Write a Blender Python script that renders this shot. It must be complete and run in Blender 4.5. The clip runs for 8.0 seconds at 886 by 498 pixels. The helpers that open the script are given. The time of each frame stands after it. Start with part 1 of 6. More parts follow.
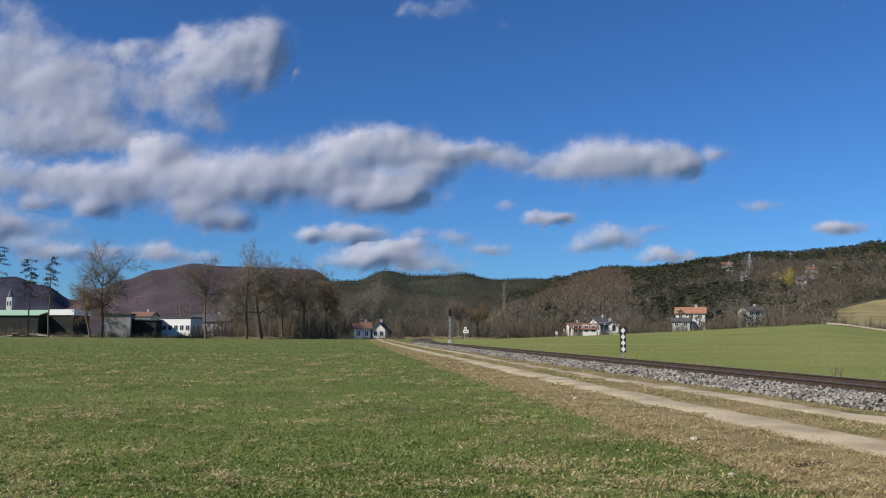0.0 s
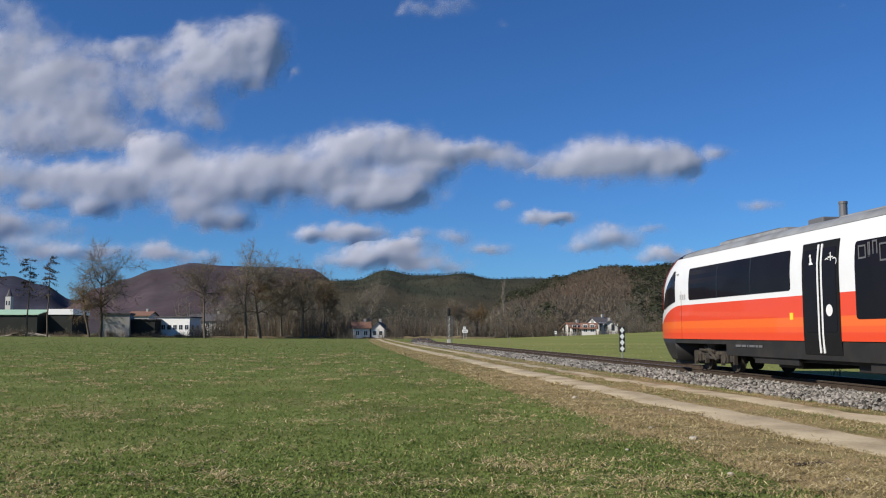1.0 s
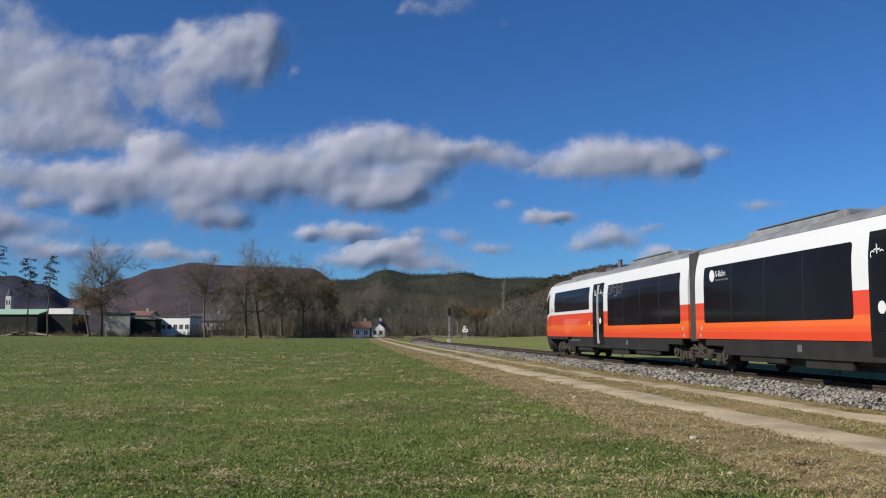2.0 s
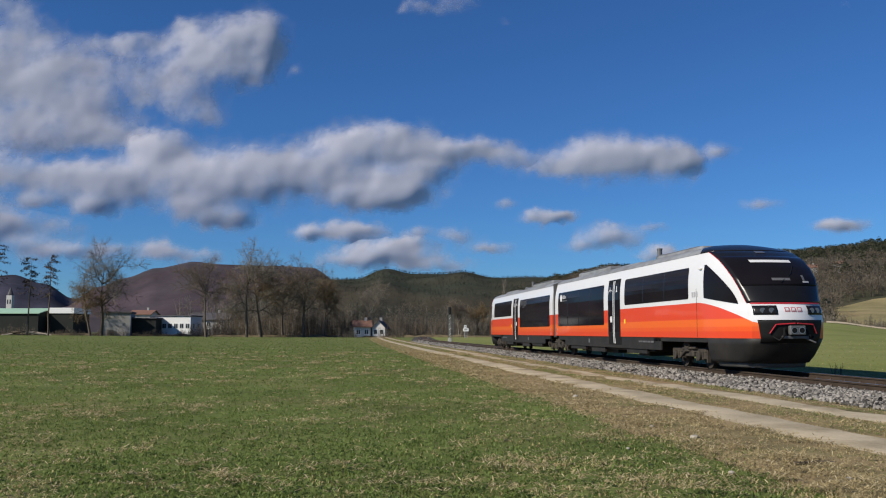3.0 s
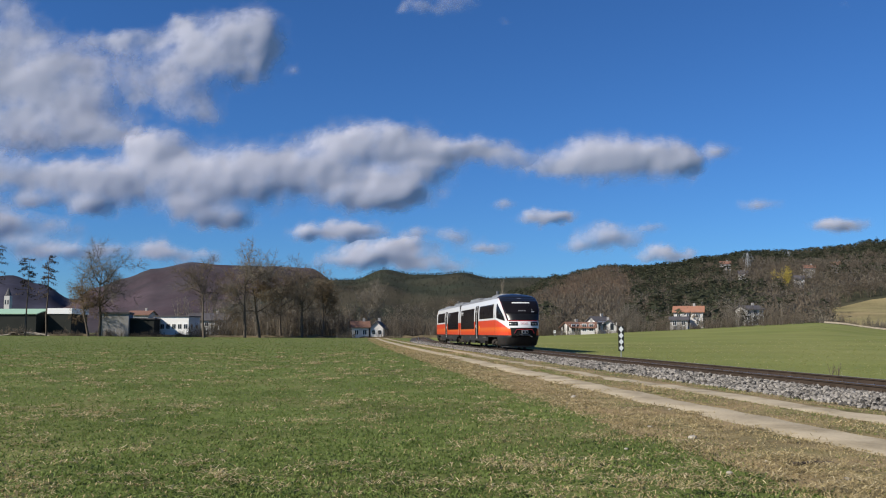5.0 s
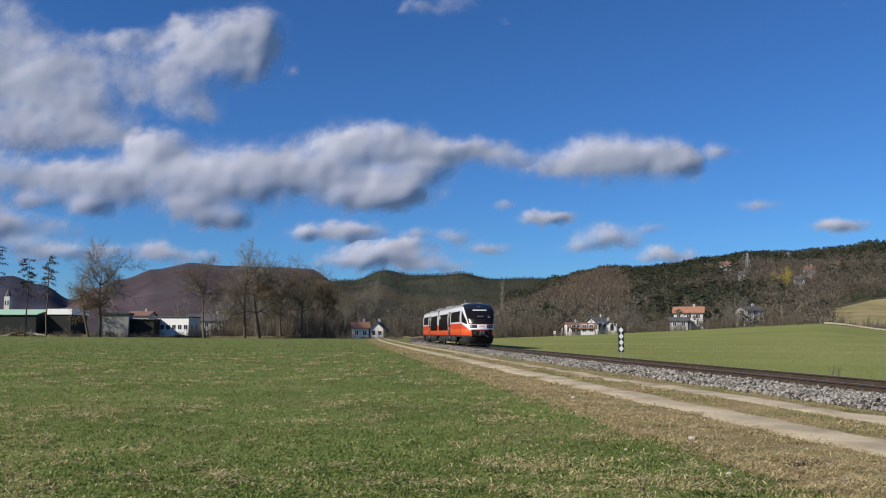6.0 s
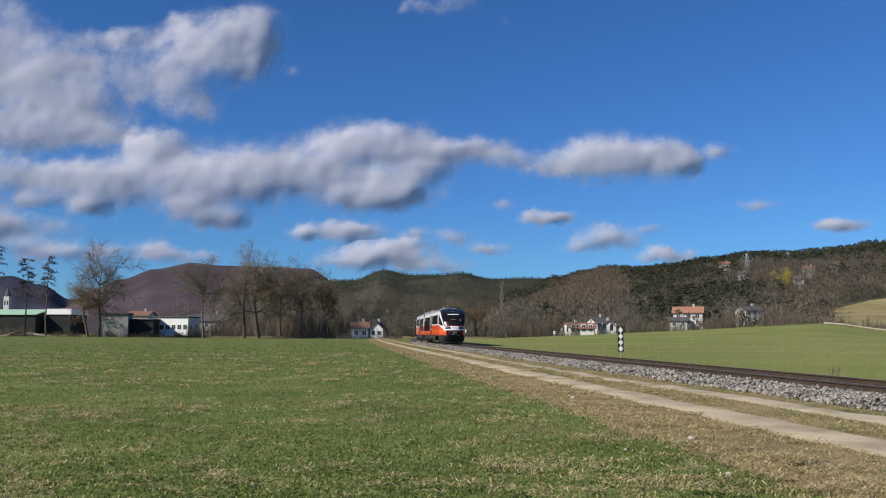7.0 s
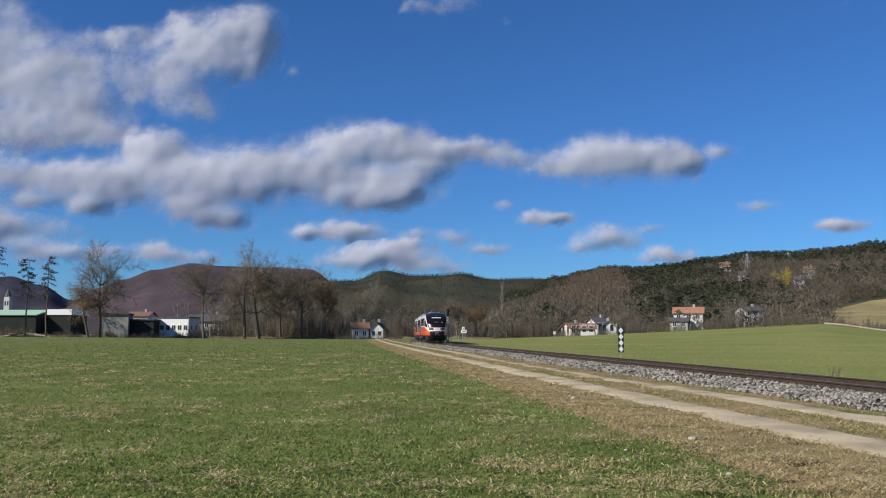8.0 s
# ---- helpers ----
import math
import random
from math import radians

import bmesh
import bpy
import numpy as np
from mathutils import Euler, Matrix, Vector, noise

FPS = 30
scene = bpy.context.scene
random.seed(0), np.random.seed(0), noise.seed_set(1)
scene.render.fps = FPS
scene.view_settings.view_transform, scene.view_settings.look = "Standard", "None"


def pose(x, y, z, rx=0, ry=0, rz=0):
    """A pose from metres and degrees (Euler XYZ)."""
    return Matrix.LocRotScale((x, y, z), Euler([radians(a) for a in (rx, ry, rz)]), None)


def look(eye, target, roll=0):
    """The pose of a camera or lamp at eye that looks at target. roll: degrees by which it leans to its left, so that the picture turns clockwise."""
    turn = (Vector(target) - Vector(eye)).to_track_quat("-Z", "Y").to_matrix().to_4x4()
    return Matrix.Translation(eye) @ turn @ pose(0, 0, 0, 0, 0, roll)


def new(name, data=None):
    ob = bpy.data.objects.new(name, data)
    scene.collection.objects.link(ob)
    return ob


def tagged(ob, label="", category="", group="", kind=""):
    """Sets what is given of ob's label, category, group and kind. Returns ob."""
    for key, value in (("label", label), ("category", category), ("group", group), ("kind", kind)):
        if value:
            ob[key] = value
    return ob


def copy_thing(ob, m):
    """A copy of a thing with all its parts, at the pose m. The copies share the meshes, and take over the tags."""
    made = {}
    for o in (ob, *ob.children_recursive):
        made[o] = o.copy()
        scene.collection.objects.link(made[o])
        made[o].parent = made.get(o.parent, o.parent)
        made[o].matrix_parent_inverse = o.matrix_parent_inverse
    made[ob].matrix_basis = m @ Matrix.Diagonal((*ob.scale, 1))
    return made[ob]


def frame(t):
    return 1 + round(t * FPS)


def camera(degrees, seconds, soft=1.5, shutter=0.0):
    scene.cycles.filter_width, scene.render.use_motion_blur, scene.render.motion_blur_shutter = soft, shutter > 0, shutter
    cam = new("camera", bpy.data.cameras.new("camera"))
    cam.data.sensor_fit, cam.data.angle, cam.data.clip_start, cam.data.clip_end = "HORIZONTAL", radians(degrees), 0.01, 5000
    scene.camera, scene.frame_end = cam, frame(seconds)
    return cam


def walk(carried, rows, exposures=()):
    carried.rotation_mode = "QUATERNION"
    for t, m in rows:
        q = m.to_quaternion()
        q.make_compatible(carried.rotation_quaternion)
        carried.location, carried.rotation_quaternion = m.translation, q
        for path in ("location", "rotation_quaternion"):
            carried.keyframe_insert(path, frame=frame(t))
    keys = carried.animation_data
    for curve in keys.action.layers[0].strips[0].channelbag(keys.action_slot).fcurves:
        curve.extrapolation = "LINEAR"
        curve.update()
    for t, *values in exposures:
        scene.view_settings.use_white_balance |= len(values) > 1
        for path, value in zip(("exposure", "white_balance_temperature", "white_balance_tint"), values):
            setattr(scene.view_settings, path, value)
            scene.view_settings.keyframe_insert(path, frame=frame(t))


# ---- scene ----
# ---------------------------------------------------------------- camera
EYE = 1.0956          # above the rail tops, which are z = 0
LENS = 1551.39        # distances over sizes
cam = camera(53.62, 8.0, soft=1.1)


def aim(dx, dy):
    """The camera's pose with its small drift, in thousandths of a radian."""
    return pose(0, 0, EYE, 95.535 + math.degrees(dy / 1000), 0, math.degrees(dx / 1000))


walk(cam, [(0.0, aim(0, 0)), (0.5, aim(-0.9, -0.1)), (1.0, aim(-1.0, -0.5)), (1.5, aim(-1.1, -0.65)),
           (2.2, aim(-0.6, -1.3)), (3.0, aim(-0.1, -1.95)), (3.5, aim(-0.9, -1.95)), (4.0, aim(-1.2, -1.95)),
           (4.5, aim(-1.9, -1.7)), (5.2, aim(-2.1, -1.2)), (6.0, aim(-2.1, -0.65)), (6.5, aim(-2.7, -0.65)),
           (7.0, aim(-2.6, -0.65)), (7.5, aim(-2.6, -0.6)), (8.0, aim(-2.3, -0.15))],
     exposures=[(0.0, 0.50), (0.5, 0.48), (1.0, 0.44), (1.5, 0.38), (2.2, 0.32), (3.0, 0.28), (3.5, 0.36), (4.0, 0.43), (4.5, 0.47), (6.0, 0.50), (8.0, 0.50)])

# ---------------------------------------------------------------- world and sun
SUN_FROM = Vector((-1.51, -0.88, 1.18)).normalized()
world = bpy.data.worlds.new("sky")
scene.world = world
world.use_nodes = True
wn = world.node_tree.nodes
wl = world.node_tree.links
sky = wn.new("ShaderNodeTexSky")
sky.sky_type = "NISHITA"
sky.sun_disc = False
sky.sun_elevation = math.asin(SUN_FROM.z)
sky.sun_rotation = math.atan2(SUN_FROM.x, SUN_FROM.y)
sky.altitude = 400
sky.air_density = 1.0
sky.dust_density = 0.1
sky.ozone_density = 6.0
wn["Background"].inputs["Strength"].default_value = 0.062
tint = wn.new("ShaderNodeMix")
tint.data_type, tint.blend_type = "RGBA", "MULTIPLY"
tint.inputs[0].default_value = 1.0
tint.inputs[7].default_value = (0.475, 0.82, 1.20, 1)
wl.new(sky.outputs["Color"], tint.inputs[6])
wl.new(tint.outputs[2], wn["Background"].inputs["Color"])
sun_data = bpy.data.lights.new("sun", "SUN")
sun_data.energy = 4.75
sun_data.angle = radians(0.5)
sun_data.color = (1.0, 0.93, 0.81)
sun = new("sun", sun_data)
sun.matrix_world = look(SUN_FROM * 50, (0, 0, 0))


# ---------------------------------------------------------------- materials
def material(name, colour, rough=0.6, metal=0.0, vary=0.15, scale=3.0, fine=40.0, bump=0.0, bump_scale=60.0,
             second=None, second_scale=0.5, second_at=0.5, second_soft=0.12, island=0.0, each=0.0, coat=0.0, coords="Object", spec=0.5):
    """A painted or natural surface: colour varied at two scales, an optional second colour in patches, and a fine relief."""
    m = bpy.data.materials.new(name)
    m.use_nodes = True
    nt = m.node_tree
    n, l = nt.nodes, nt.links
    bsdf = n["Principled BSDF"]
    bsdf.inputs["Roughness"].default_value = rough
    bsdf.inputs["Metallic"].default_value = metal
    bsdf.inputs["Coat Weight"].default_value = coat
    bsdf.inputs["Specular IOR Level"].default_value = spec
    tc = n.new("ShaderNodeTexCoord")

    def tex(s, detail=4.0):
        t = n.new("ShaderNodeTexNoise")
        t.inputs["Scale"].default_value = s
        t.inputs["Detail"].default_value = detail
        l.new(tc.outputs[coords], t.inputs["Vector"])
        return t.outputs["Fac"]

    def mixed(a, b, fac):
        x = n.new("ShaderNodeMix")
        x.data_type = "RGBA"
        for sock, val in ((x.inputs[0], fac), (x.inputs[6], a), (x.inputs[7], b)):
            if isinstance(val, bpy.types.NodeSocket):
                l.new(val, sock)
            else:
                sock.default_value = val if isinstance(val, float) else (*val, 1)
        return x.outputs[2]

    def ranged(v, a, b, lo, hi):
        x = n.new("ShaderNodeMapRange")
        l.new(v, x.inputs["Value"])
        for k, val in zip(("From Min", "From Max", "To Min", "To Max"), (a, b, lo, hi)):
            x.inputs[k].default_value = val
        return x.outputs["Result"]

    col = colour
    if second:
        col = mixed(colour, second, ranged(tex(second_scale, 6.0), second_at - second_soft, second_at + second_soft, 0, 1))
    hsv = n.new("ShaderNodeHueSaturation")
    if isinstance(col, bpy.types.NodeSocket):
        l.new(col, hsv.inputs["Color"])
    else:
        hsv.inputs["Color"].default_value = (*col, 1)
    add = n.new("ShaderNodeMath")
    add.operation = "ADD"
    l.new(ranged(tex(scale), 0.25, 0.75, 1 - vary, 1 + vary), add.inputs[0])
    l.new(ranged(tex(fine), 0.25, 0.75, -vary * 0.6, vary * 0.6), add.inputs[1])
    val = add.outputs[0]
    for amount, source, key in ((island, "ShaderNodeNewGeometry", "Random Per Island"), (each, "ShaderNodeObjectInfo", "Random")):
        if amount:
            g = n.new(source)
            a2 = n.new("ShaderNodeMath")
            a2.operation = "ADD"
            l.new(val, a2.inputs[0])
            l.new(ranged(g.outputs[key], 0, 1, -amount, amount), a2.inputs[1])
            val = a2.outputs[0]
    l.new(val, hsv.inputs["Value"])
    l.new(hsv.outputs["Color"], bsdf.inputs["Base Color"])
    if bump:
        b = n.new("ShaderNodeBump")
        b.inputs["Strength"].default_value = bump
        b.inputs["Distance"].default_value = 0.02
        l.new(tex(bump_scale, 5.0), b.inputs["Height"])
        l.new(b.outputs["Normal"], bsdf.inputs["Normal"])
    return m


WHITE = material("white_paint", (0.61, 0.615, 0.62), 0.35, vary=0.03, coat=0.3)
ROOF_GREY = material("roof_grey", (0.22, 0.23, 0.24), 0.55, vary=0.12, second=(0.15, 0.15, 0.15), second_scale=1.2)
SKIRT = material("skirt_dark_grey", (0.016, 0.016, 0.016), 0.6, spec=0.25, vary=0.2, second=(0.023, 0.021, 0.019), second_scale=1.3)
BOGIE = material("brake_dust_steel", (0.032, 0.028, 0.024), 0.8, spec=0.2, vary=0.3, scale=5, second=(0.055, 0.046, 0.037), second_scale=4)
BELLOWS = material("rubber_bellows", (0.036, 0.036, 0.036), 0.75, vary=0.2)
GLASS = material("tinted_glass", (0.009, 0.008, 0.010), 0.06, vary=0.2, scale=0.7, spec=0.06)
MASK = material("black_gloss", (0.010, 0.010, 0.011), 0.24, vary=0.15, spec=0.2)
RED = material("red_trim", (0.45, 0.02, 0.03), 0.4, vary=0.05)
BLACK = material("black_rubber", (0.007, 0.007, 0.007), 0.6, vary=0.1, spec=0.2)
STEEL = material("bright_steel", (0.55, 0.55, 0.55), 0.35, metal=0.9, vary=0.1)
COUPLER = material("coupler_grey", (0.13, 0.13, 0.13), 0.5, metal=0.4, vary=0.3, scale=8)
LAMPGLASS = material("lamp_lens", (0.16, 0.165, 0.18), 0.1, metal=0.5, vary=0.05)
PLOUGH = material("plough_grey", (0.06, 0.06, 0.058), 0.6, vary=0.2, scale=4)
YELLOW = material("yellow_sticker", (0.85, 0.5, 0.03), 0.5, vary=0.05)
PRINT = material("printed_white", (0.6, 0.6, 0.6), 0.5, vary=0.05)
PRINT_MID = material("printed_mid_grey", (0.33, 0.33, 0.34), 0.5, vary=0.05)
PRINT_DIM = material("printed_grey", (0.10, 0.10, 0.105), 0.5, vary=0.05)
RAIL = material("rail_rust", (0.046, 0.033, 0.024), 0.85, spec=0.15, vary=0.25, scale=2, fine=30)
RAIL_TOP = material("rail_head", (0.45, 0.43, 0.41), 0.35, metal=0.9, vary=0.15)
SLEEPER = material("sleeper_wood", (0.075, 0.055, 0.042), 0.9, vary=0.3, scale=3, bump=0.4, each=0.25)
STONE = material("ballast_stone", (0.158, 0.146, 0.130), 0.9, vary=0.25, scale=1.0, fine=20, island=0.85, spec=0.2)


def livery():
    """Train paint: white above, two shades of orange in bands below, from the height above the rails."""
    m = material("livery", (0.62, 0.625, 0.63), 0.32, vary=0.02, coat=0.4)
    nt = m.node_tree
    n, l = nt.nodes, nt.links
    tc = n.new("ShaderNodeTexCoord")
    sep = n.new("ShaderNodeSeparateXYZ")
    l.new(tc.outputs["Object"], sep.inputs[0])

    def math_node(op, a, b):
        x = n.new("ShaderNodeMath")
        x.operation = op
        for i, v in enumerate((a, b)):
            if isinstance(v, bpy.types.NodeSocket):
                l.new(v, x.inputs[i])
            else:
                x.inputs[i].default_value = v
        return x.outputs[0]

    def mix(a, b, fac):
        x = n.new("ShaderNodeMix")
        x.data_type = "RGBA"
        l.new(fac, x.inputs[0])
        for i, v in ((6, a), (7, b)):
            if isinstance(v, bpy.types.NodeSocket):
                l.new(v, x.inputs[i])
            else:
                x.inputs[i].default_value = (*v, 1)
        return x.outputs[2]

    z, x = sep.outputs["Z"], sep.outputs["X"]
    bright = (0.69, 0.115, 0.012)
    deep = (0.60, 0.050, 0.012)
    # the upper edge of the orange falls towards the nose
    drop = math_node("MULTIPLY", math_node("POWER", math_node("MAXIMUM", math_node("SUBTRACT", x, 17.85), 0.0), 1.7), 0.108)
    top = math_node("SUBTRACT", 1.97, drop)
    orange = mix(deep, bright, math_node("MULTIPLY", math_node("GREATER_THAN", z, 1.12), math_node("LESS_THAN", z, 1.47)))
    mid = mix(orange, (0.65, 0.080, 0.012), math_node("MULTIPLY", math_node("GREATER_THAN", z, 1.12), math_node("LESS_THAN", z, 1.25)))
    base = mix(mid, (0.62, 0.625, 0.63), math_node("GREATER_THAN", z, top))
    hue = next(k for k in n if k.type == "HUE_SAT")
    l.new(base, hue.inputs["Color"])
    return m


LIVERY = livery()


# ---------------------------------------------------------------- builders
def part(name, bm, mat, parent=None, label="", smooth=False):
    me = bpy.data.meshes.new(name)
    bm.to_mesh(me)
    bm.free()
    for mm in (mat if isinstance(mat, (list, tuple)) else [mat]):
        me.materials.append(mm)
    if smooth:
        me.polygons.foreach_set("use_smooth", [True] * len(me.polygons))
    ob = new(name, me)
    if parent:
        ob.parent = parent
    if label:
        ob["label"] = label
    return ob


def empty(name, label, category, group="", kind=""):
    return tagged(new(name), label, category, group, kind)


def box(bm, x0, x1, y0, y1, z0, z1, bevel=0.0, turn=None):
    vs = bmesh.ops.create_cube(bm, size=1)["verts"]
    m = Matrix.LocRotScale(((x0 + x1) / 2, (y0 + y1) / 2, (z0 + z1) / 2), None, (x1 - x0, y1 - y0, z1 - z0))
    bmesh.ops.transform(bm, matrix=(turn or Matrix()) @ m, verts=vs)
    if bevel:
        es = list({e for v in vs for e in v.link_edges})
        bmesh.ops.bevel(bm, geom=es, offset=bevel, segments=2, affect="EDGES", profile=0.5)


def cyl(bm, a, b, r, r2=None, seg=12):
    a, b = Vector(a), Vector(b)
    vs = bmesh.ops.create_cone(bm, cap_ends=True, segments=seg, radius1=r, radius2=r if r2 is None else r2, depth=(b - a).length)["verts"]
    m = Matrix.Translation((a + b) / 2) @ (b - a).to_track_quat("Z", "Y").to_matrix().to_4x4()
    bmesh.ops.transform(bm, matrix=m, verts=vs)


def boxes(*dims, bevel=0.0):
    bm = bmesh.new()
    for d in dims:
        box(bm, *d, bevel=bevel)
    return bm


def cyls(*dims, seg=12):
    bm = bmesh.new()
    for d in dims:
        cyl(bm, *d, seg=seg)
    return bm


def grid_mesh(name, verts, faces, mat, smooth=False, parent=None, label=""):
    me = bpy.data.meshes.new(name)
    me.from_pydata([tuple(v) for v in verts], [], faces)
    for mm in (mat if isinstance(mat, (list, tuple)) else [mat]):
        me.materials.append(mm)
    if smooth:
        me.polygons.foreach_set("use_smooth", [True] * len(me.polygons))
    ob = new(name, me)
    if parent:
        ob.parent = parent
    if label:
        ob["label"] = label
    return ob


def soup(name, verts, tris, mats, index=None, smooth=False):
    """One big mesh from numpy arrays of corners and triangles."""
    me = bpy.data.meshes.new(name)
    verts = np.asarray(verts, dtype=np.float32)
    tris = np.asarray(tris, dtype=np.int32)
    me.vertices.add(len(verts))
    me.vertices.foreach_set("co", verts.ravel())
    me.loops.add(tris.size)
    me.loops.foreach_set("vertex_index", tris.ravel())
    me.polygons.add(len(tris))
    me.polygons.foreach_set("loop_start", np.arange(0, tris.size, 3, dtype=np.int32))
    me.polygons.foreach_set("loop_total", np.full(len(tris), 3, dtype=np.int32))
    for mm in mats:
        me.materials.append(mm)
    if index is not None:
        me.polygons.foreach_set("material_index", np.asarray(index, dtype=np.int32))
    if smooth:
        me.polygons.foreach_set("use_smooth", np.ones(len(tris), dtype=bool))
    me.update(calc_edges=True)
    me.validate()
    return new(name, me)


# ---------------------------------------------------------------- the line of the railway
HEADING = -0.1148            # from the y axis, to the right
BEND, RADIUS, BEND_END = 99.0, 590.0, 150.0
AXIS = 11.98                 # how far the track passes from the camera


def line(s, off=AXIS):
    """Ground point s metres along the line, off metres to its right of the camera's own parallel; and the heading there."""
    side = off - AXIS
    a = HEADING
    along = min(s, BEND)
    x = AXIS * math.cos(a) + along * math.sin(a)
    y = -AXIS * math.sin(a) + along * math.cos(a)
    if s > BEND:
        arc = min(s, BEND_END) - BEND
        turn = arc / RADIUS
        x += RADIUS * (math.cos(a) - math.cos(a + turn))
        y += RADIUS * (math.sin(a + turn) - math.sin(a))
        a += turn
        rest = max(0.0, s - BEND_END)
        x, y = x + rest * math.sin(a), y + rest * math.cos(a)
    return x + side * math.cos(a), y - side * math.sin(a), a


def lane(s, off):
    """The same for the farm track, which bends gently to the right."""
    past = max(0.0, s - 50)
    a = HEADING + 0.0002 * past
    off += 0.0001 * past ** 2
    return off * math.cos(HEADING) + s * math.sin(HEADING), -off * math.sin(HEADING) + s * math.cos(HEADING), a


def far_rut(s, off):
    """The wheel rut beside the ballast swings nearer for a stretch."""
    return lane(s, off - 0.5 * smooth(18, 28, s) * (1 - smooth(45, 62, s)))


FIELD = -0.30


def smooth(a, b, v):
    v = min(1.0, max(0.0, (v - a) / (b - a)))
    return v * v * (3 - 2 * v)


def ground_z(x, y):
    z = FIELD
    z += 0.65 * smooth(20, 130, -x) * smooth(90, 240, y)
    z += 3.8 * smooth(60, 220, y) * max(0.0, (min(x, 108) - 12) / 87) ** 1.25 if x > 12 and y > 60 else 0.0
    z -= 2.4 * smooth(0.42, 0.52, x / y) * smooth(110, 200, y) if y > 110 else 0.0
    return z
# ---------------------------------------------------------------- ground
def field_material():
    m = material("field", (0.104, 0.130, 0.035), 0.95, vary=0.30, scale=0.35, fine=9.0, bump=0.8, bump_scale=14.0, coords="Object",
                 second=(0.155, 0.145, 0.058), second_scale=0.22, second_at=0.60, second_soft=0.12, spec=0.1)
    return m


GREEN = field_material()
EARTH = material("dry_verge", (0.258, 0.192, 0.104), 0.95, vary=0.3, scale=0.9, fine=12, bump=0.8, bump_scale=18, second=(0.150, 0.135, 0.060), second_scale=0.6, second_at=0.53, spec=0.1)
GRAVEL = material("lane_gravel", (0.41, 0.345, 0.24), 0.95, vary=0.22, scale=0.8, fine=25, bump=0.5, bump_scale=40, second=(0.25, 0.205, 0.13), second_scale=1.1, second_at=0.60, spec=0.1)
EAST = material("pale_field", (0.146, 0.166, 0.045), 0.95, vary=0.12, scale=0.08, fine=1.2, bump=0.4, bump_scale=5.0, second=(0.205, 0.205, 0.070), second_scale=0.05, second_at=0.58, second_soft=0.2, spec=0.1)
BED = material("ballast_bed", (0.062, 0.057, 0.052), 0.95, vary=0.45, scale=6, fine=22, bump=1.0, bump_scale=22, spec=0.1)
BED_BROWN = material("ballast_rusty", (0.056, 0.044, 0.035), 0.95, vary=0.4, scale=5, fine=22, bump=1.0, bump_scale=22, spec=0.1)


def ground():
    xs = [-4800, -3000, -1800, -1000, -600, -400, -300, -240, -200] + list(range(-180, 241, 6)) + [260, 300, 360, 420, 520, 700, 1000, 1800, 3000, 4800]
    ys = [-3000, -1200, -500, -200, -100, -60, -40, -20, 0] + list(range(6, 271, 6)) + [290, 320, 360, 420, 500, 700, 1000, 1800, 3000, 4800]
    verts = [(x, y, ground_z(x, min(y, 400)) if abs(x) < 420 else ground_z(math.copysign(420, x), min(y, 400))) for y in ys for x in xs]
    w = len(xs)
    faces = [(j * w + i, j * w + i + 1, (j + 1) * w + i + 1, (j + 1) * w + i) for j in range(len(ys) - 1) for i in range(w - 1)]
    ob = grid_mesh("ground", verts, faces, GREEN, smooth=True)
    tagged(ob, "short green winter crop in a wide flat field", "field", kind="structure")


def strip(name, path, offs, heights, s0, s1, step, mat, rough=0.0, wander=0.0, cols=()):
    """A long strip of ground along a path, with its cross-section."""
    verts, faces = [], []
    k = len(offs)
    s, j = s0, 0
    while s <= s1 + 1e-6:
        for i, (o, h) in enumerate(zip(offs, heights)):
            wob = wander * noise.noise((s * 0.35, o * 1.7, 3.1)) + 0.6 * wander * noise.noise((s * 1.3, o * 3.7, 7.1)) if wander else 0.0
            x, y, _ = path(s, o + wob)
            verts.append((x, y, h + rough * noise.noise((x * 2.1, y * 2.1, 0.5)) + ground_z(x, y) - FIELD))
        if j:
            faces += [((j - 1) * k + i, (j - 1) * k + i + 1, j * k + i + 1, j * k + i) for i in range(k - 1)]
        j += 1
        s += step * (1 if s < 70 else 3)
    ob = grid_mesh(name, verts, faces, mat, smooth=True)
    if cols:
        ob.data.polygons.foreach_set("material_index", [cols[i % (k - 1)] for i in range(len(faces))])
    return ob


ground()
tagged(strip("verge", lane, [3.7, 4.4, 5.2, 6.0, 6.9, 7.6, 8.5, 9.3, 9.9], [FIELD - 0.02, FIELD + 0.012, FIELD + 0.03, FIELD + 0.02, FIELD + 0.015, FIELD + 0.05, FIELD + 0.02, FIELD + 0.02, FIELD - 0.02],
             -60, 240, 0.5, EARTH, rough=0.015, wander=0.35), "dry brown grass verge along the farm track", "verge", kind="structure")
for way, o0, o1 in ((lane, 5.98, 6.94), (far_rut, 7.92, 8.88)):
    tagged(strip("lane_rut", way, [o0, o0 + 0.12, (o0 + o1) / 2, o1 - 0.12, o1], [FIELD + 0.02, FIELD + 0.045, FIELD + 0.04, FIELD + 0.045, FIELD + 0.02],
                 -60, 230, 0.4, GRAVEL, rough=0.012, wander=0.2), "pale gravel wheel rut of a farm track", "farm track", kind="structure")
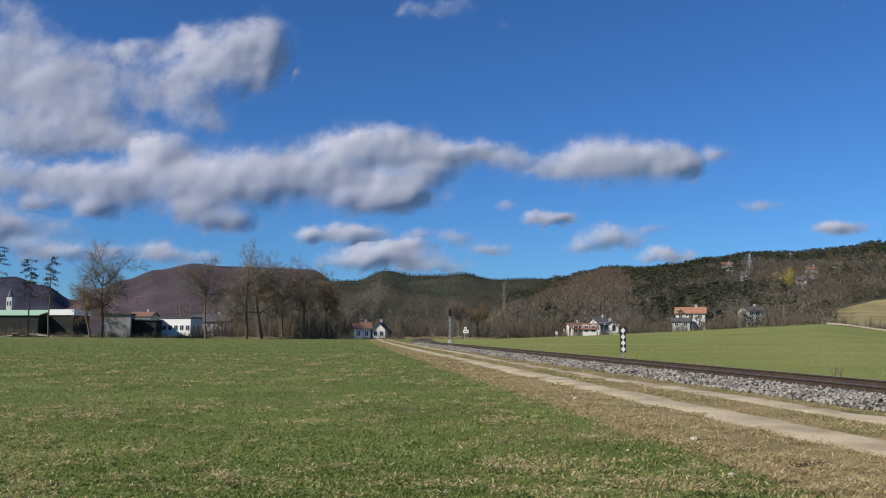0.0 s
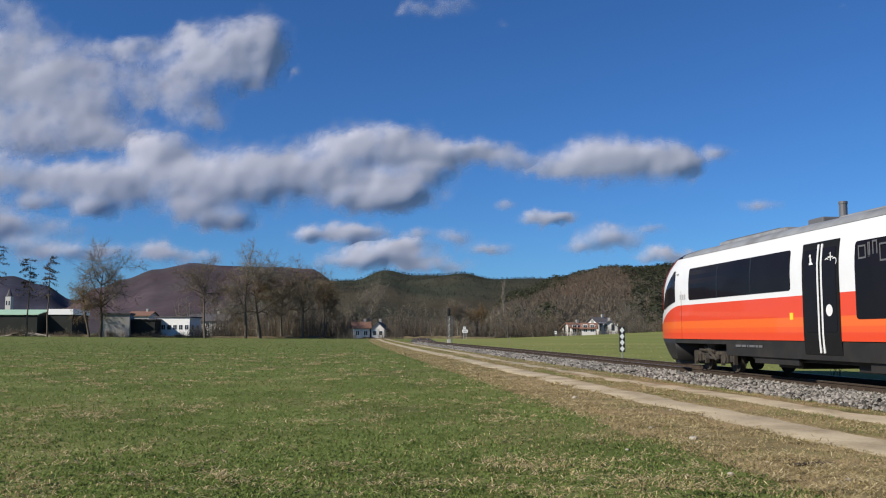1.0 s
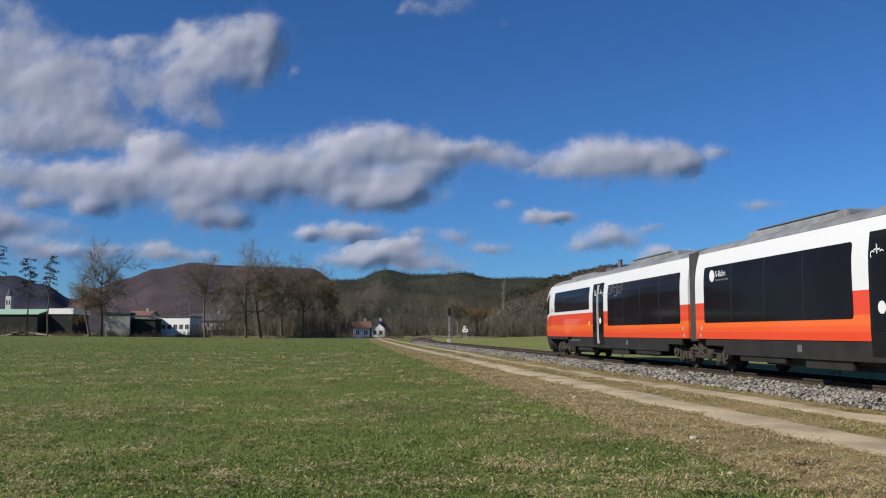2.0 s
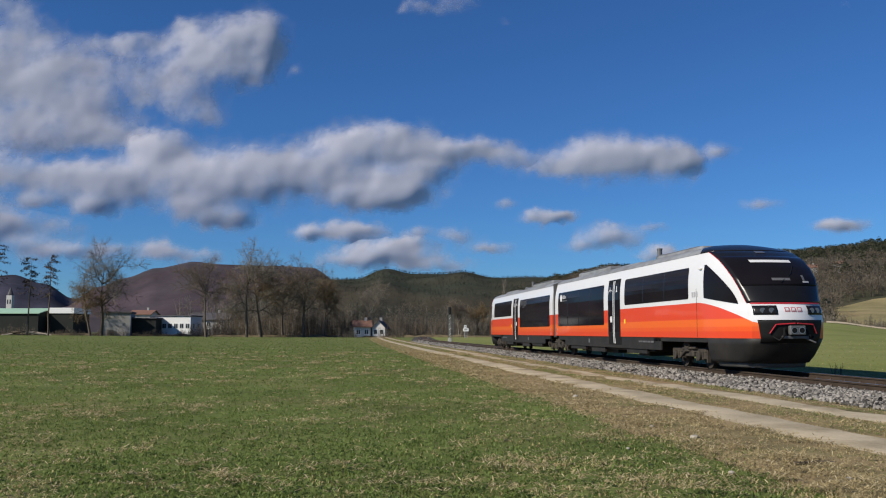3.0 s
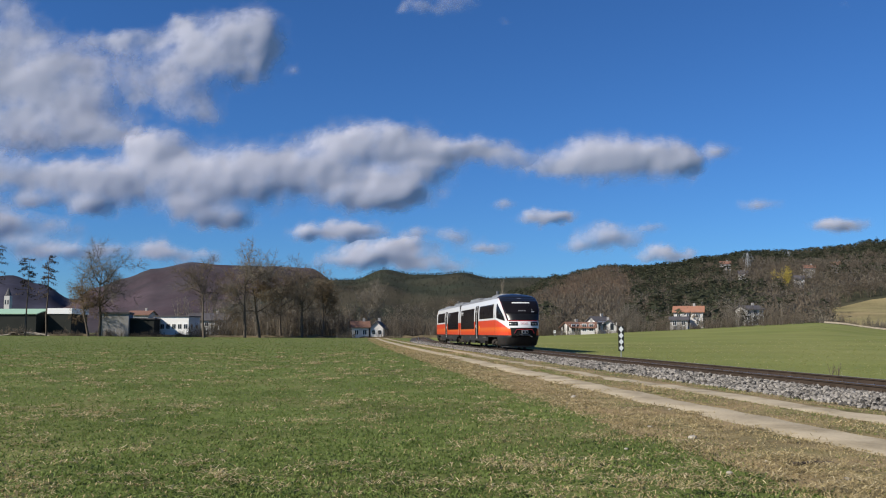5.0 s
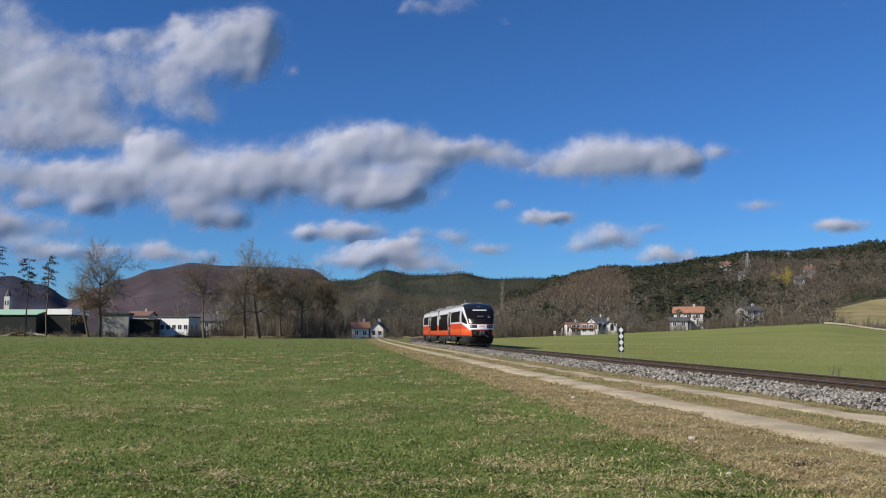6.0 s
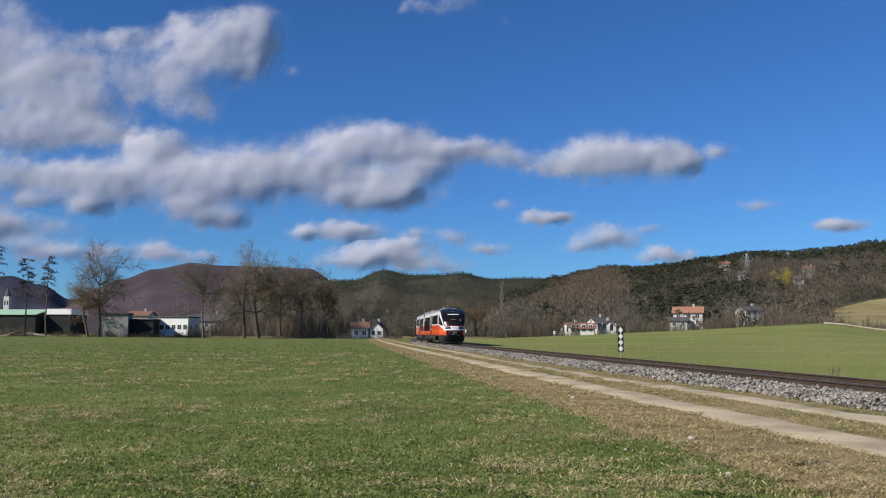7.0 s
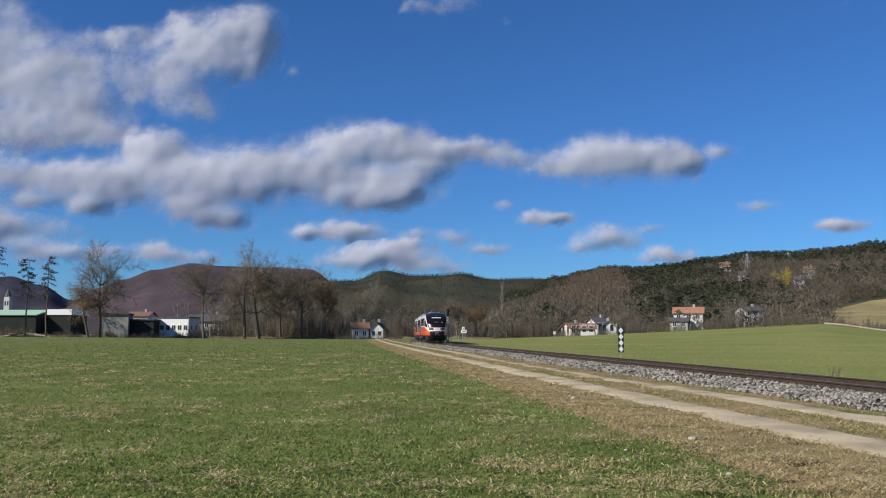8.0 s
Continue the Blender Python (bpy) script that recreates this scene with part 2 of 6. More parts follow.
tagged(strip("ballast", line, [9.55, 9.8, 10.35, 10.75, 11.2, 12.0, 12.8, 13.2, 13.6, 14.3], [FIELD - 0.04, FIELD + 0.03, -0.20, -0.17, -0.18, -0.18, -0.18, -0.17, -0.20, FIELD - 0.04],
             -70, 420, 0.5, [BED, BED_BROWN], rough=0.02, cols=(0, 0, 0, 1, 1, 1, 1, 0, 0)), "grey crushed stone ballast bed under the rails", "ballast", kind="structure")


def east_field():
    """The paler field beyond the railway, up to the houses."""
    offs = [14.1, 15.0, 17.0, 20.0] + [26.0 + 6 * i for i in range(26)]
    verts, k, n = [], len(offs), 78
    for j in range(n):
        for o in offs:
            x, y, _ = line(-60 + 4.0 * j, o + (0.25 * noise.noise((j * 0.9, 1.0, 0.0)) if o < 15 else 0.0))
            y = min(y, 241.0)
            verts.append((x, y, ground_z(x, y) + (0.05 if o > 14.5 else -0.03)))
    faces = [(j * k + i, j * k + i + 1, (j + 1) * k + i + 1, (j + 1) * k + i) for j in range(n - 1) for i in range(k - 1)]
    tagged(grid_mesh("field_east", verts, faces, EAST, smooth=True), "pale yellowish green field beyond the railway", "field", kind="structure")


east_field()


# ---------------------------------------------------------------- track
def rails():
    track = empty("railway_track", "single railway track with rusty rails on dark sleepers", "railway track", kind="structure")
    prof = [(-0.065, -0.158), (0.065, -0.158), (0.065, -0.146), (0.012, -0.128), (0.010, -0.045), (0.034, -0.036), (0.036, -0.008), (0.026, 0.0),
            (-0.026, 0.0), (-0.036, -0.008), (-0.034, -0.036), (-0.010, -0.045), (-0.012, -0.128), (-0.065, -0.146)]
    k = len(prof)
    for side in (-0.753, 0.753):
        verts, faces, idx = [], [], []
        s, j = -70.0, 0
        while s <= 420:
            for (o, h) in prof:
                x, y, _ = line(s, AXIS + side + o)
                verts.append((x, y, h))
            if j:
                for i in range(k):
                    faces.append(((j - 1) * k + i, (j - 1) * k + (i + 1) % k, j * k + (i + 1) % k, j * k + i))
                    idx.append(1 if i in (7,) else 0)
            j += 1
            s += 3.0 if s < 96 or s > 150 else 1.5
        ob = grid_mesh("rail", verts, faces, [RAIL, RAIL_TOP], parent=track)
        ob.data.polygons.foreach_set("material_index", idx)
    me = bpy.data.meshes.new("sleeper")
    bm = boxes((-1.3, 1.3, -0.13, 0.13, -0.31, -0.162), bevel=0.012)
    for yy in (-0.753, 0.753):
        for e in (-0.11, 0.11):
            box(bm, yy + e - 0.045, yy + e + 0.045, -0.07, 0.07, -0.165, -0.125)
            cyl(bm, (yy + e, 0, -0.14), (yy + e, 0, -0.09), 0.02, seg=6)
    bm.to_mesh(me)
    bm.free()
    me.materials.append(SLEEPER)
    s = -18.0
    while s < 168:
        x, y, a = line(s)
        ob = new("sleeper", me)
        ob.parent = track
        ob.matrix_basis = pose(x, y, 0, 0, 0, -math.degrees(a))
        s += 0.65


rails()


def field_margin():
    """Low rough bank along the far edge of the field."""
    verts, faces = [], []
    sec = [(-2.2, -0.1), (-1.2, 0.35), (0.0, 0.75), (1.4, 0.5), (3.0, -0.1)]
    n = 150
    for i in range(n):
        a = -560 + 620 * i / (n - 1)
        for j, (o, h) in enumerate(sec):
            d = 239 + o
            x = a * d / 1000
            k = 0.55 + 0.9 * abs(noise.noise((a * 0.05, j * 0.7, 2.0)))
            verts.append((x, d + 0.5 * noise.noise((a * 0.1, 5.0, 0.0)), ground_z(x, d) + h * k))
    w = len(sec)
    faces = [(i * w + j, (i + 1) * w + j, (i + 1) * w + j + 1, i * w + j + 1) for i in range(n - 1) for j in range(w - 1)]
    tagged(grid_mesh("field_margin", verts, faces, MARGIN, smooth=True), "rough brown grass bank at the far edge of the field", "bank", kind="structure")


MARGIN = material("rough_bank", (0.085, 0.068, 0.042), 0.95, vary=0.4, scale=0.4, fine=4, bump=0.8, bump_scale=6, second=(0.15, 0.12, 0.07), second_scale=0.3, spec=0.05)
field_margin()


# ---------------------------------------------------------------- hills
FOREST_GROUND = material("forest_floor", (0.105, 0.086, 0.062), 0.95, vary=0.3, scale=0.02, fine=0.15, second=(0.055, 0.055, 0.034), second_scale=0.006, spec=0.05)
# blue of the distant air is mixed into this woodland colour
HAZE_BLUE = material("far_west_woods_hazed", (0.042, 0.042, 0.062), 0.95, vary=0.25, scale=0.004, fine=0.05, second=(0.035, 0.035, 0.05), second_scale=0.003, spec=0.05)
# bare brown woods, with a purple tint for the haze painted in
HAZE_BROWN = material("bare_far_woods_hazed", (0.062, 0.046, 0.054), 0.95, vary=0.25, scale=0.004, fine=0.05, second=(0.045, 0.040, 0.045), second_scale=0.003, spec=0.05)
FAR_GREEN = material("conifer_far_woods", (0.032, 0.037, 0.025), 0.95, vary=0.35, scale=0.006, fine=0.06, second=(0.045, 0.040, 0.028), second_scale=0.004, spec=0.05)


def profile(points, a):
    """Height angle of a ridge at the bearing a, both in thousandths, smoothly between the given summits and saddles."""
    if a <= points[0][0]:
        return points[0][1]
    for (a0, h0), (a1, h1) in zip(points, points[1:]):
        if a <= a1:
            return h0 + (h1 - h0) * smooth(a0, a1, a)
    return points[-1][1]


def hill_point(points, near, far, foot, bumps, a, f):
    d = near + (far - near) * f
    crest = profile(points, a) * far / 1000
    h = foot + (crest - foot) * (f ** 0.8 * 0.35 + 0.65 * smooth(0, 1, f)) if f <= 1 else crest * (1 - (f - 1) * 2.0)
    x, y = a * d / 1000, d
    h += bumps * min(1.0, f * 3) * min(1.0, abs(1.0 - f) * 4 + 0.15) * noise.fractal((x / 260, y / 260, 1.7), 1.0, 2.0, 5)
    return (x, y, EYE + h)


def hill(name, points, near, far, foot, mat, label, bumps, rows=26, step=6):
    """A ridge whose crest is at the distance far; its slope comes down to the distance near."""
    lo, hi = points[0][0], points[-1][0]
    cols = [lo + step * i for i in range(int((hi - lo) / step) + 1)]
    verts, faces = [], []
    for j in range(rows + 6):
        for a in cols:
            verts.append(hill_point(points, near, far, foot, bumps, a, j / rows))
    w = len(cols)
    faces = [(j * w + i, j * w + i + 1, (j + 1) * w + i + 1, (j + 1) * w + i) for j in range(rows + 5) for i in range(w - 1)]
    return tagged(grid_mesh(name, verts, faces, mat, smooth=True), label, "hill", kind="structure")


RIDGE_BLUE = [(-620, 52), (-540, 60), (-492, 65), (-455, 55), (-420, 38), (-380, 20), (-330, 5)]
RIDGE_LEFT = [(-470, 8), (-430, 29), (-392, 51), (-364, 62), (-326, 73), (-286, 80), (-240, 77), (-200, 76), (-150, 72), (-110, 50), (-60, 20), (-10, 5)]
RIDGE_MID = [(-260, 25), (-180, 50), (-145, 59), (-100, 60), (-66, 71), (-35, 65), (0, 66), (24, 69), (60, 63), (95, 63), (130, 62), (160, 55), (220, 40)]
RIDGE_RIGHT = [(40, 10), (90, 35), (135, 53), (165, 60), (190, 65), (230, 63), (262, 65), (310, 73), (352, 78), (400, 77), (450, 80), (505, 86), (560, 93), (640, 118), (760, 122), (900, 120)]
# the farthest mountain carries its haze as a blue base colour
hill("hill_far_west", RIDGE_BLUE, 3000, 4500, -6, HAZE_BLUE, "distant wooded mountain, coloured blue for the haze", 25)
hill("hill_far", RIDGE_LEFT, 2300, 3900, -6, HAZE_BROWN, "distant mountain with bare brown woods, tinted purple for the haze", 25)
hill("hill_middle", RIDGE_MID, 1100, 2300, -5, FAR_GREEN, "dark green wooded ridge across the valley", 18)
hill("hill_east", RIDGE_RIGHT, 260, 1150, -4, FOREST_GROUND, "wooded hillside with bare trees and pines", 10, rows=34, step=5)
# ---------------------------------------------------------------- clouds
def cloud_material():
    m = bpy.data.materials.new("cloud")
    m.use_nodes = True
    n, l = m.node_tree.nodes, m.node_tree.links
    n.remove(n["Principled BSDF"])
    out = n["Material Output"]
    dif = n.new("ShaderNodeBsdfDiffuse")
    dif.inputs["Color"].default_value = (0.755, 0.75, 0.835, 1)
    tra = n.new("ShaderNodeBsdfTranslucent")
    tra.inputs["Color"].default_value = (0.755, 0.75, 0.835, 1)
    body = n.new("ShaderNodeMixShader")
    body.inputs[0].default_value = 0.56
    l.new(dif.outputs[0], body.inputs[1])
    l.new(tra.outputs[0], body.inputs[2])
    clear = n.new("ShaderNodeBsdfTransparent")
    att = n.new("ShaderNodeAttribute")
    att.attribute_name = "thickness"
    tc = n.new("ShaderNodeTexCoord")
    tex = n.new("ShaderNodeTexNoise")
    tex.inputs["Scale"].default_value = 0.012
    tex.inputs["Detail"].default_value = 5
    l.new(tc.outputs["Object"], tex.inputs["Vector"])
    add = n.new("ShaderNodeMath")
    add.operation = "MULTIPLY_ADD"
    l.new(tex.outputs["Fac"], add.inputs[0])
    add.inputs[1].default_value = 0.46
    l.new(att.outputs["Fac"], add.inputs[2])
    ran = n.new("ShaderNodeMapRange")
    ran.interpolation_type = "SMOOTHSTEP"
    ran.inputs["From Min"].default_value = 0.15
    ran.inputs["From Max"].default_value = 0.90
    l.new(add.outputs[0], ran.inputs["Value"])
    mix = n.new("ShaderNodeMixShader")
    l.new(ran.outputs["Result"], mix.inputs[0])
    l.new(clear.outputs[0], mix.inputs[1])
    l.new(body.outputs[0], mix.inputs[2])
    l.new(mix.outputs[0], out.inputs["Surface"])
    return m


CLOUD = cloud_material()
CLOUDS = []


def cloud(blobs, dist, label, grain=1.0, ragged=0.55, fat=0.62, cell=2.2, drift=(0, 0), seed=0.0):
    """A heap of vapour as a billowing relief with a flat-ish back. blobs: bearing, height, half-width, half-height, strength, all in thousandths of the distance."""
    k = dist / 1000
    b = np.array(blobs, dtype=float)
    x0, x1 = (b[:, 0] - b[:, 2] * 1.5).min(), (b[:, 0] + b[:, 2] * 1.5).max()
    z0, z1 = (b[:, 1] - b[:, 3] * 1.5).min(), (b[:, 1] + b[:, 3] * 1.5).max()
    nx, nz = int((x1 - x0) / cell) + 2, int((z1 - z0) / cell) + 2
    dens = np.zeros((nz, nx))
    relief = np.zeros((nz, nx))
    for j in range(nz):
        for i in range(nx):
            x, z = x0 + i * cell, z0 + j * cell
            wx = (8 * noise.noise((x / 30, z / 30, seed)) + 5 * noise.noise((x / 12, z / 12, seed + 4)) + 2.5 * noise.noise((x / 5, z / 5, seed + 5))) * grain
            wz = (6 * noise.noise((x / 30, z / 30, seed + 9)) + 4 * noise.noise((x / 12, z / 12, seed + 14)) + 2.2 * noise.noise((x / 5, z / 5, seed + 15))) * grain
            lx = 9 * grain * noise.noise((x / 32, z / 32, seed))
            lz = 7 * grain * noise.noise((x / 32, z / 32, seed + 9))
            f = 1.0
            h = 0.0
            for (cx, cz, rx, rz, st) in b:
                dx, dz = (x + wx - cx) / rx, (z + wz - cz) / rz
                if dz < 0:
                    dz *= 1.15
                q = dx * dx + dz * dz
                if q < 4:
                    g = math.exp(-1.15 * q) * st
                    f *= 1 - min(0.98, g)
                    sx, up = (x + lx - cx) / rx, (z + lz - cz) / rz - 0.30
                    qq = sx * sx + (up / 0.75) ** 2 if up > 0 else sx * sx + (up / 1.4) ** 2
                    h += min(rx, rz) * max(0.0, 1 - qq / 1.5) ** 1.3 * st * max(0.0, 1 - h / 40)
            f = 1 - f
            tb = noise.turbulence((x / 30, z / 30, seed + 21), 5, False)
            dens[j, i] = f * (1 + ragged * 0.4 * (tb - 0.8)) - ragged * 0.18 * (1 - f) - 0.06
            puff = noise.voronoi((x / 15 + wx * 0.03, z / 13 + wz * 0.03, seed + 31))[0][0]
            small = noise.voronoi((x / 6.5, z / 5.5, seed + 41))[0][0]
            relief[j, i] = fat * h + grain * f * (1.3 * (1 - min(1.0, puff)) + 0.35 * (1 - min(1.0, small)) + 2.2 * noise.turbulence((x / 46, z / 46, seed + 31), 3, False))
    for _ in range(6):
        pad = np.pad(relief, 1, mode="edge")
        relief = (pad[:-2, 1:-1] + pad[2:, 1:-1] + pad[1:-1, :-2] + pad[1:-1, 2:] + 2 * pad[1:-1, 1:-1]) / 6
    keep = dens > -0.12
    ids = -np.ones((nz, nx), dtype=int)
    verts, dl = [], []
    for j in range(nz):
        for i in range(nx):
            if keep[max(0, j - 1):j + 2, max(0, i - 1):i + 2].any():
                ids[j, i] = len(verts)
                r = relief[j, i] * k
                verts.append(((x0 + i * cell) * k, dist - r, (z0 + j * cell) * k))
                dl.append(dens[j, i])
    faces = [(ids[j, i], ids[j, i + 1], ids[j + 1, i + 1], ids[j + 1, i]) for j in range(nz - 1) for i in range(nx - 1)
             if min(ids[j, i], ids[j, i + 1], ids[j + 1, i], ids[j + 1, i + 1]) >= 0]
    c = Vector(((x0 + x1) / 2 * k, dist, (z0 + z1) / 2 * k))
    verts = [(v[0] - c.x, v[1] - c.y, v[2] - c.z) for v in verts]
    ob = grid_mesh("cloud", verts, faces, CLOUD, smooth=True)
    at = ob.data.attributes.new("thickness", "FLOAT", "POINT")
    at.data.foreach_set("value", dl)
    ob.location = c + Vector((0, 0, EYE))
    tagged(ob, label, "cloud", group="clouds in the sky")
    CLOUDS.append((ob, Vector(ob.location), drift[0] * k, drift[1] * k))
    return ob


WHITE_CLOUD = "heaped white cloud with a grey base"
# the long bank, its western mass and the smaller heaps
BANK_EAST = [(-54, 212, 45, 29, 1), (-102, 212, 42, 26, 1), (-6, 204, 39, 21, 1), (43, 206, 46, 17, .9), (94, 197, 36, 14, .75), (-67, 162, 54, 24, 1), (-36, 154, 32, 15, 1), (-84, 150, 40, 15, .95), (-125, 181, 39, 32, 1),
       (-183, 178, 52, 35, 1), (-241, 171, 52, 39, 1), (-20, 180, 30, 16, .9)]
BANK_WEST = [(-248, 126, 40, 13, .95), (-280, 139, 32, 16, .9), (-312, 194, 39, 32, 1), (-338, 210, 29, 23, 1), (-357, 168, 45, 29, .95), (-293, 162, 39, 29, 1), (-402, 168, 45, 29, .9),
       (-396, 142, 26, 12, .9), (-454, 175, 45, 26, .8), (-467, 148, 29, 9, .8), (-505, 181, 36, 26, .85)]
cloud(BANK_EAST + BANK_WEST, 4700, "long bank of white cumulus with grey undersides", seed=1.0, fat=0.5, drift=(-4, 3))
cloud([(-480, 342, 36, 30, .5), (-505, 378, 36, 22, .5), (-462, 284, 58, 45, 1), (-409, 259, 39, 32, .95), (-485, 233, 58, 29, .95), (-409, 226, 52, 23, .9), (-364, 223, 30, 15, .8),
       (-520, 300, 50, 50, .8), (-435, 310, 34, 28, .45), (-395, 290, 40, 26, .45)], 4710, "broad grey-white cloud with frayed edges", seed=22.0, fat=0.26, drift=(-12, 6))
cloud([(-235, 322, 50, 42, 1), (-273, 304, 47, 36, .95), (-204, 332, 29, 38, .95), (-293, 342, 26, 23, .8), (-383, 330, 46, 15, .6), (-344, 326, 38, 20, .7), (-331, 284, 52, 32, .62),
       (-293, 252, 28, 30, .6), (-267, 242, 24, 20, .6), (-215, 296, 26, 20, .8)], 4700, "torn white cloud with thin trailing veils", seed=3.0, fat=0.42, drift=(-10, 15), ragged=0.8)
cloud([(175, 197, 40, 26, 1), (217, 196, 46, 26, 1), (262, 196, 36, 25, 1), (285, 194, 20, 13, 1), (140, 192, 36, 16, .85), (105, 186, 22, 12, .6)], 4700, "flat-bottomed white cumulus with bright tops", seed=4.0, fat=0.42, drift=(4, 3))
cloud([(-120, 114, 42, 13, .9), (-85, 110, 30, 10, .8), (-150, 112, 20, 8, .7)], 4700, "small flat white cumulus with a grey base", seed=5.0, drift=(-3, 3))
cloud([(-50, 96, 40, 13, 1), (-85, 88, 40, 15, .85), (-30, 80, 50, 12, .8), (-115, 80, 36, 10, .6), (5, 74, 30, 7, .5)], 4700, "low white cumulus with a grey base", seed=6.0)
cloud([(115, 131, 26, 10, .9), (138, 130, 18, 7, .7)], 4700, "small flat white cumulus cloud", seed=7.0)
cloud([(248, 92, 22, 10, .8), (272, 86, 22, 8, .7), (230, 86, 14, 7, .6)], 4700, "small ragged white cumulus cloud", seed=8.0, drift=(3, 0))
cloud([(200, 106, 38, 12, .66), (165, 98, 24, 10, .68), (184, 112, 26, 13, .68), (238, 120, 24, 8, .5)], 4700, "thin pale cloud with ragged edges", seed=9.0)
cloud([(314, 206, 20, 12, .72)], 4700, "small thin veil of cloud", seed=10.0, drift=(6, 3), grain=.5)
cloud([(463, 121, 28, 9, .8), (442, 120, 20, 7, .7)], 4700, "small ragged white cumulus cloud", seed=11.0, drift=(5, 3), grain=.6)
cloud([(365, 146, 26, 8, .6)], 4700, "small thin veil of cloud", seed=12.0, grain=.5)
cloud([(12, 110, 22, 11, .68), (54, 96, 30, 9, .7), (-28, 114, 20, 9, .55)], 4700, "thin pale cloud low in the sky", seed=13.0, grain=.7)
cloud([(-495, 118, 45, 24, .8), (-530, 130, 40, 30, .75), (-455, 92, 44, 16, .8), (-395, 92, 44, 14, .75), (-325, 92, 30, 14, .8), (-280, 86, 34, 11, .6), (-440, 120, 30, 12, .5)], 4720, "low pale cloud bank over the hills", seed=14.0)
cloud([(-15, 378, 34, 16, .42), (-40, 376, 24, 14, .42), (20, 384, 24, 18, .42), (68, 362, 12, 10, .36), (465, 380, 20, 10, .36)], 4700, "thin wisps of high cloud", seed=15.0, ragged=1.0, drift=(6, 4))
cloud([(-420, 320, 40, 26, .55), (-372, 300, 44, 30, .6), (-340, 262, 46, 26, .55), (-385, 245, 44, 22, .6), (-300, 290, 34, 22, .5), (-270, 262, 26, 24, .5), (-440, 215, 60, 22, .6), (-500, 205, 50, 22, .6)], 4760, "grey veil of cloud between the heaps", seed=31.0, ragged=0.9, fat=0.3, drift=(-11, 10))
cloud([(-172, 306, 12, 9, .36)], 4700, "small thin veil of cloud", seed=16.0, grain=.5)
cloud([(72, 147, 16, 7, .5)], 4700, "small thin veil of cloud", seed=17.0, grain=.5)
# ---------------------------------------------------------------- the train
TRAIN, WHEELSETS = [], []
MARK_RED = material("dull_red_print", (0.40, 0.16, 0.17), 0.5, vary=0.05)
NOSE_Z = [(0.25, 20.25), (0.45, 20.5), (0.65, 20.68), (0.93, 20.90), (1.35, 20.95), (1.7, 20.88), (1.9, 20.74), (2.3, 20.52), (2.6, 20.31),
          (2.9, 19.97), (3.15, 19.60), (3.4, 19.05), (3.6, 18.45), (3.72, 17.95), (3.80, 17.1)]


def corner(z):
    """Where the tapering side meets the front, as a share of the half-width: low and narrow, wide under the roof."""
    return 0.715 + 0.245 * min(1.0, max(0.0, (z - 1.88) / 1.56))


def nose_tip(z):
    for (z0, x0), (z1, x1) in zip(NOSE_Z, NOSE_Z[1:]):
        if z <= z1:
            return x0 + (x1 - x0) * max(0.0, (z - z0) / (z1 - z0))
    return NOSE_Z[-1][1]


def half_width(z):
    """Body's half-width by height: upright sides, shoulders and a low arched roof."""
    if z < 0.93:
        return 1.415 - 0.10 * ((0.93 - z) / 0.68) ** 1.6
    if z <= 2.4:
        return 1.415
    if z <= 3.40:
        return 1.415 - 0.13 * ((z - 2.4) / 1.0) ** 2
    q = min(1.0, (z - 3.40) / 0.40)
    return 1.285 * (1 - q ** 2.2) ** 0.62


def nose_bow(z):
    """How far the front's corners lie behind its middle."""
    return 0.38


def nose_x(y, z):
    """Front surface: sides that taper to a corner, and a gently bowed front between the corners."""
    q = min(1.0, abs(y) / max(0.01, half_width(z)))
    tip, bow = nose_tip(z), nose_bow(z)
    if q <= corner(z):
        return tip - bow * (q / corner(z)) ** 2.2
    xc = tip - bow
    xs = min(17.95, xc - 0.35)
    return xs + math.sqrt((1 - q) / (1 - corner(z))) * (xc - xs)


def side_y(x, z):
    """Half-width of the tapering side at x."""
    w, xc = half_width(z), nose_tip(z) - nose_bow(z)
    xs = min(17.95, xc - 0.35)
    r = min(1.0, max(0.0, (x - xs) / (xc - xs)))
    return w * (1 - (1 - corner(z)) * r * r)


def shell_levels(z0, z1, extra=()):
    zs = sorted({round(z0 + (z1 - z0) * i / 14, 4) for i in range(15)} | set(extra))
    return zs


def shell(levels, x_back, out=0.0, cap=False):
    """Side and nose surface between two heights, as one grid from the joint round the nose and back."""
    bm = bmesh.new()
    rows = []
    for z in levels:
        w = half_width(z) + out
        x0 = min(17.95, nose_tip(z) - nose_bow(z) - 0.35)
        xb = min(x_back, x0 - 0.02)
        pts = [(xb + (x0 - xb) * i / 4, w) for i in range(4)]
        for i in range(9):
            q = 1 - (1 - corner(z)) * (i / 8) ** 2
            pts.append((nose_x(q * half_width(z), z) + out * 0.3, q * w))
        for i in range(1, 9):
            q = corner(z) * (1 - i / 8)
            pts.append((nose_x(q * half_width(z), z) + out, q * w))
        full = pts + [(x, -y) for x, y in reversed(pts[:-1])]
        rows.append([bm.verts.new((x, y, z)) for x, y in full])
    for a, b in zip(rows, rows[1:]):
        for i in range(len(a) - 1):
            bm.faces.new((a[i], a[i + 1], b[i + 1], b[i]))
    if cap:
        for r in (rows[0], rows[-1]):
            bm.faces.new(r)
    for a, b in zip(rows, rows[1:]):
        bm.faces.new((a[0], b[0], b[-1], a[-1]))
    bmesh.ops.recalc_face_normals(bm, faces=bm.faces)
    return bm


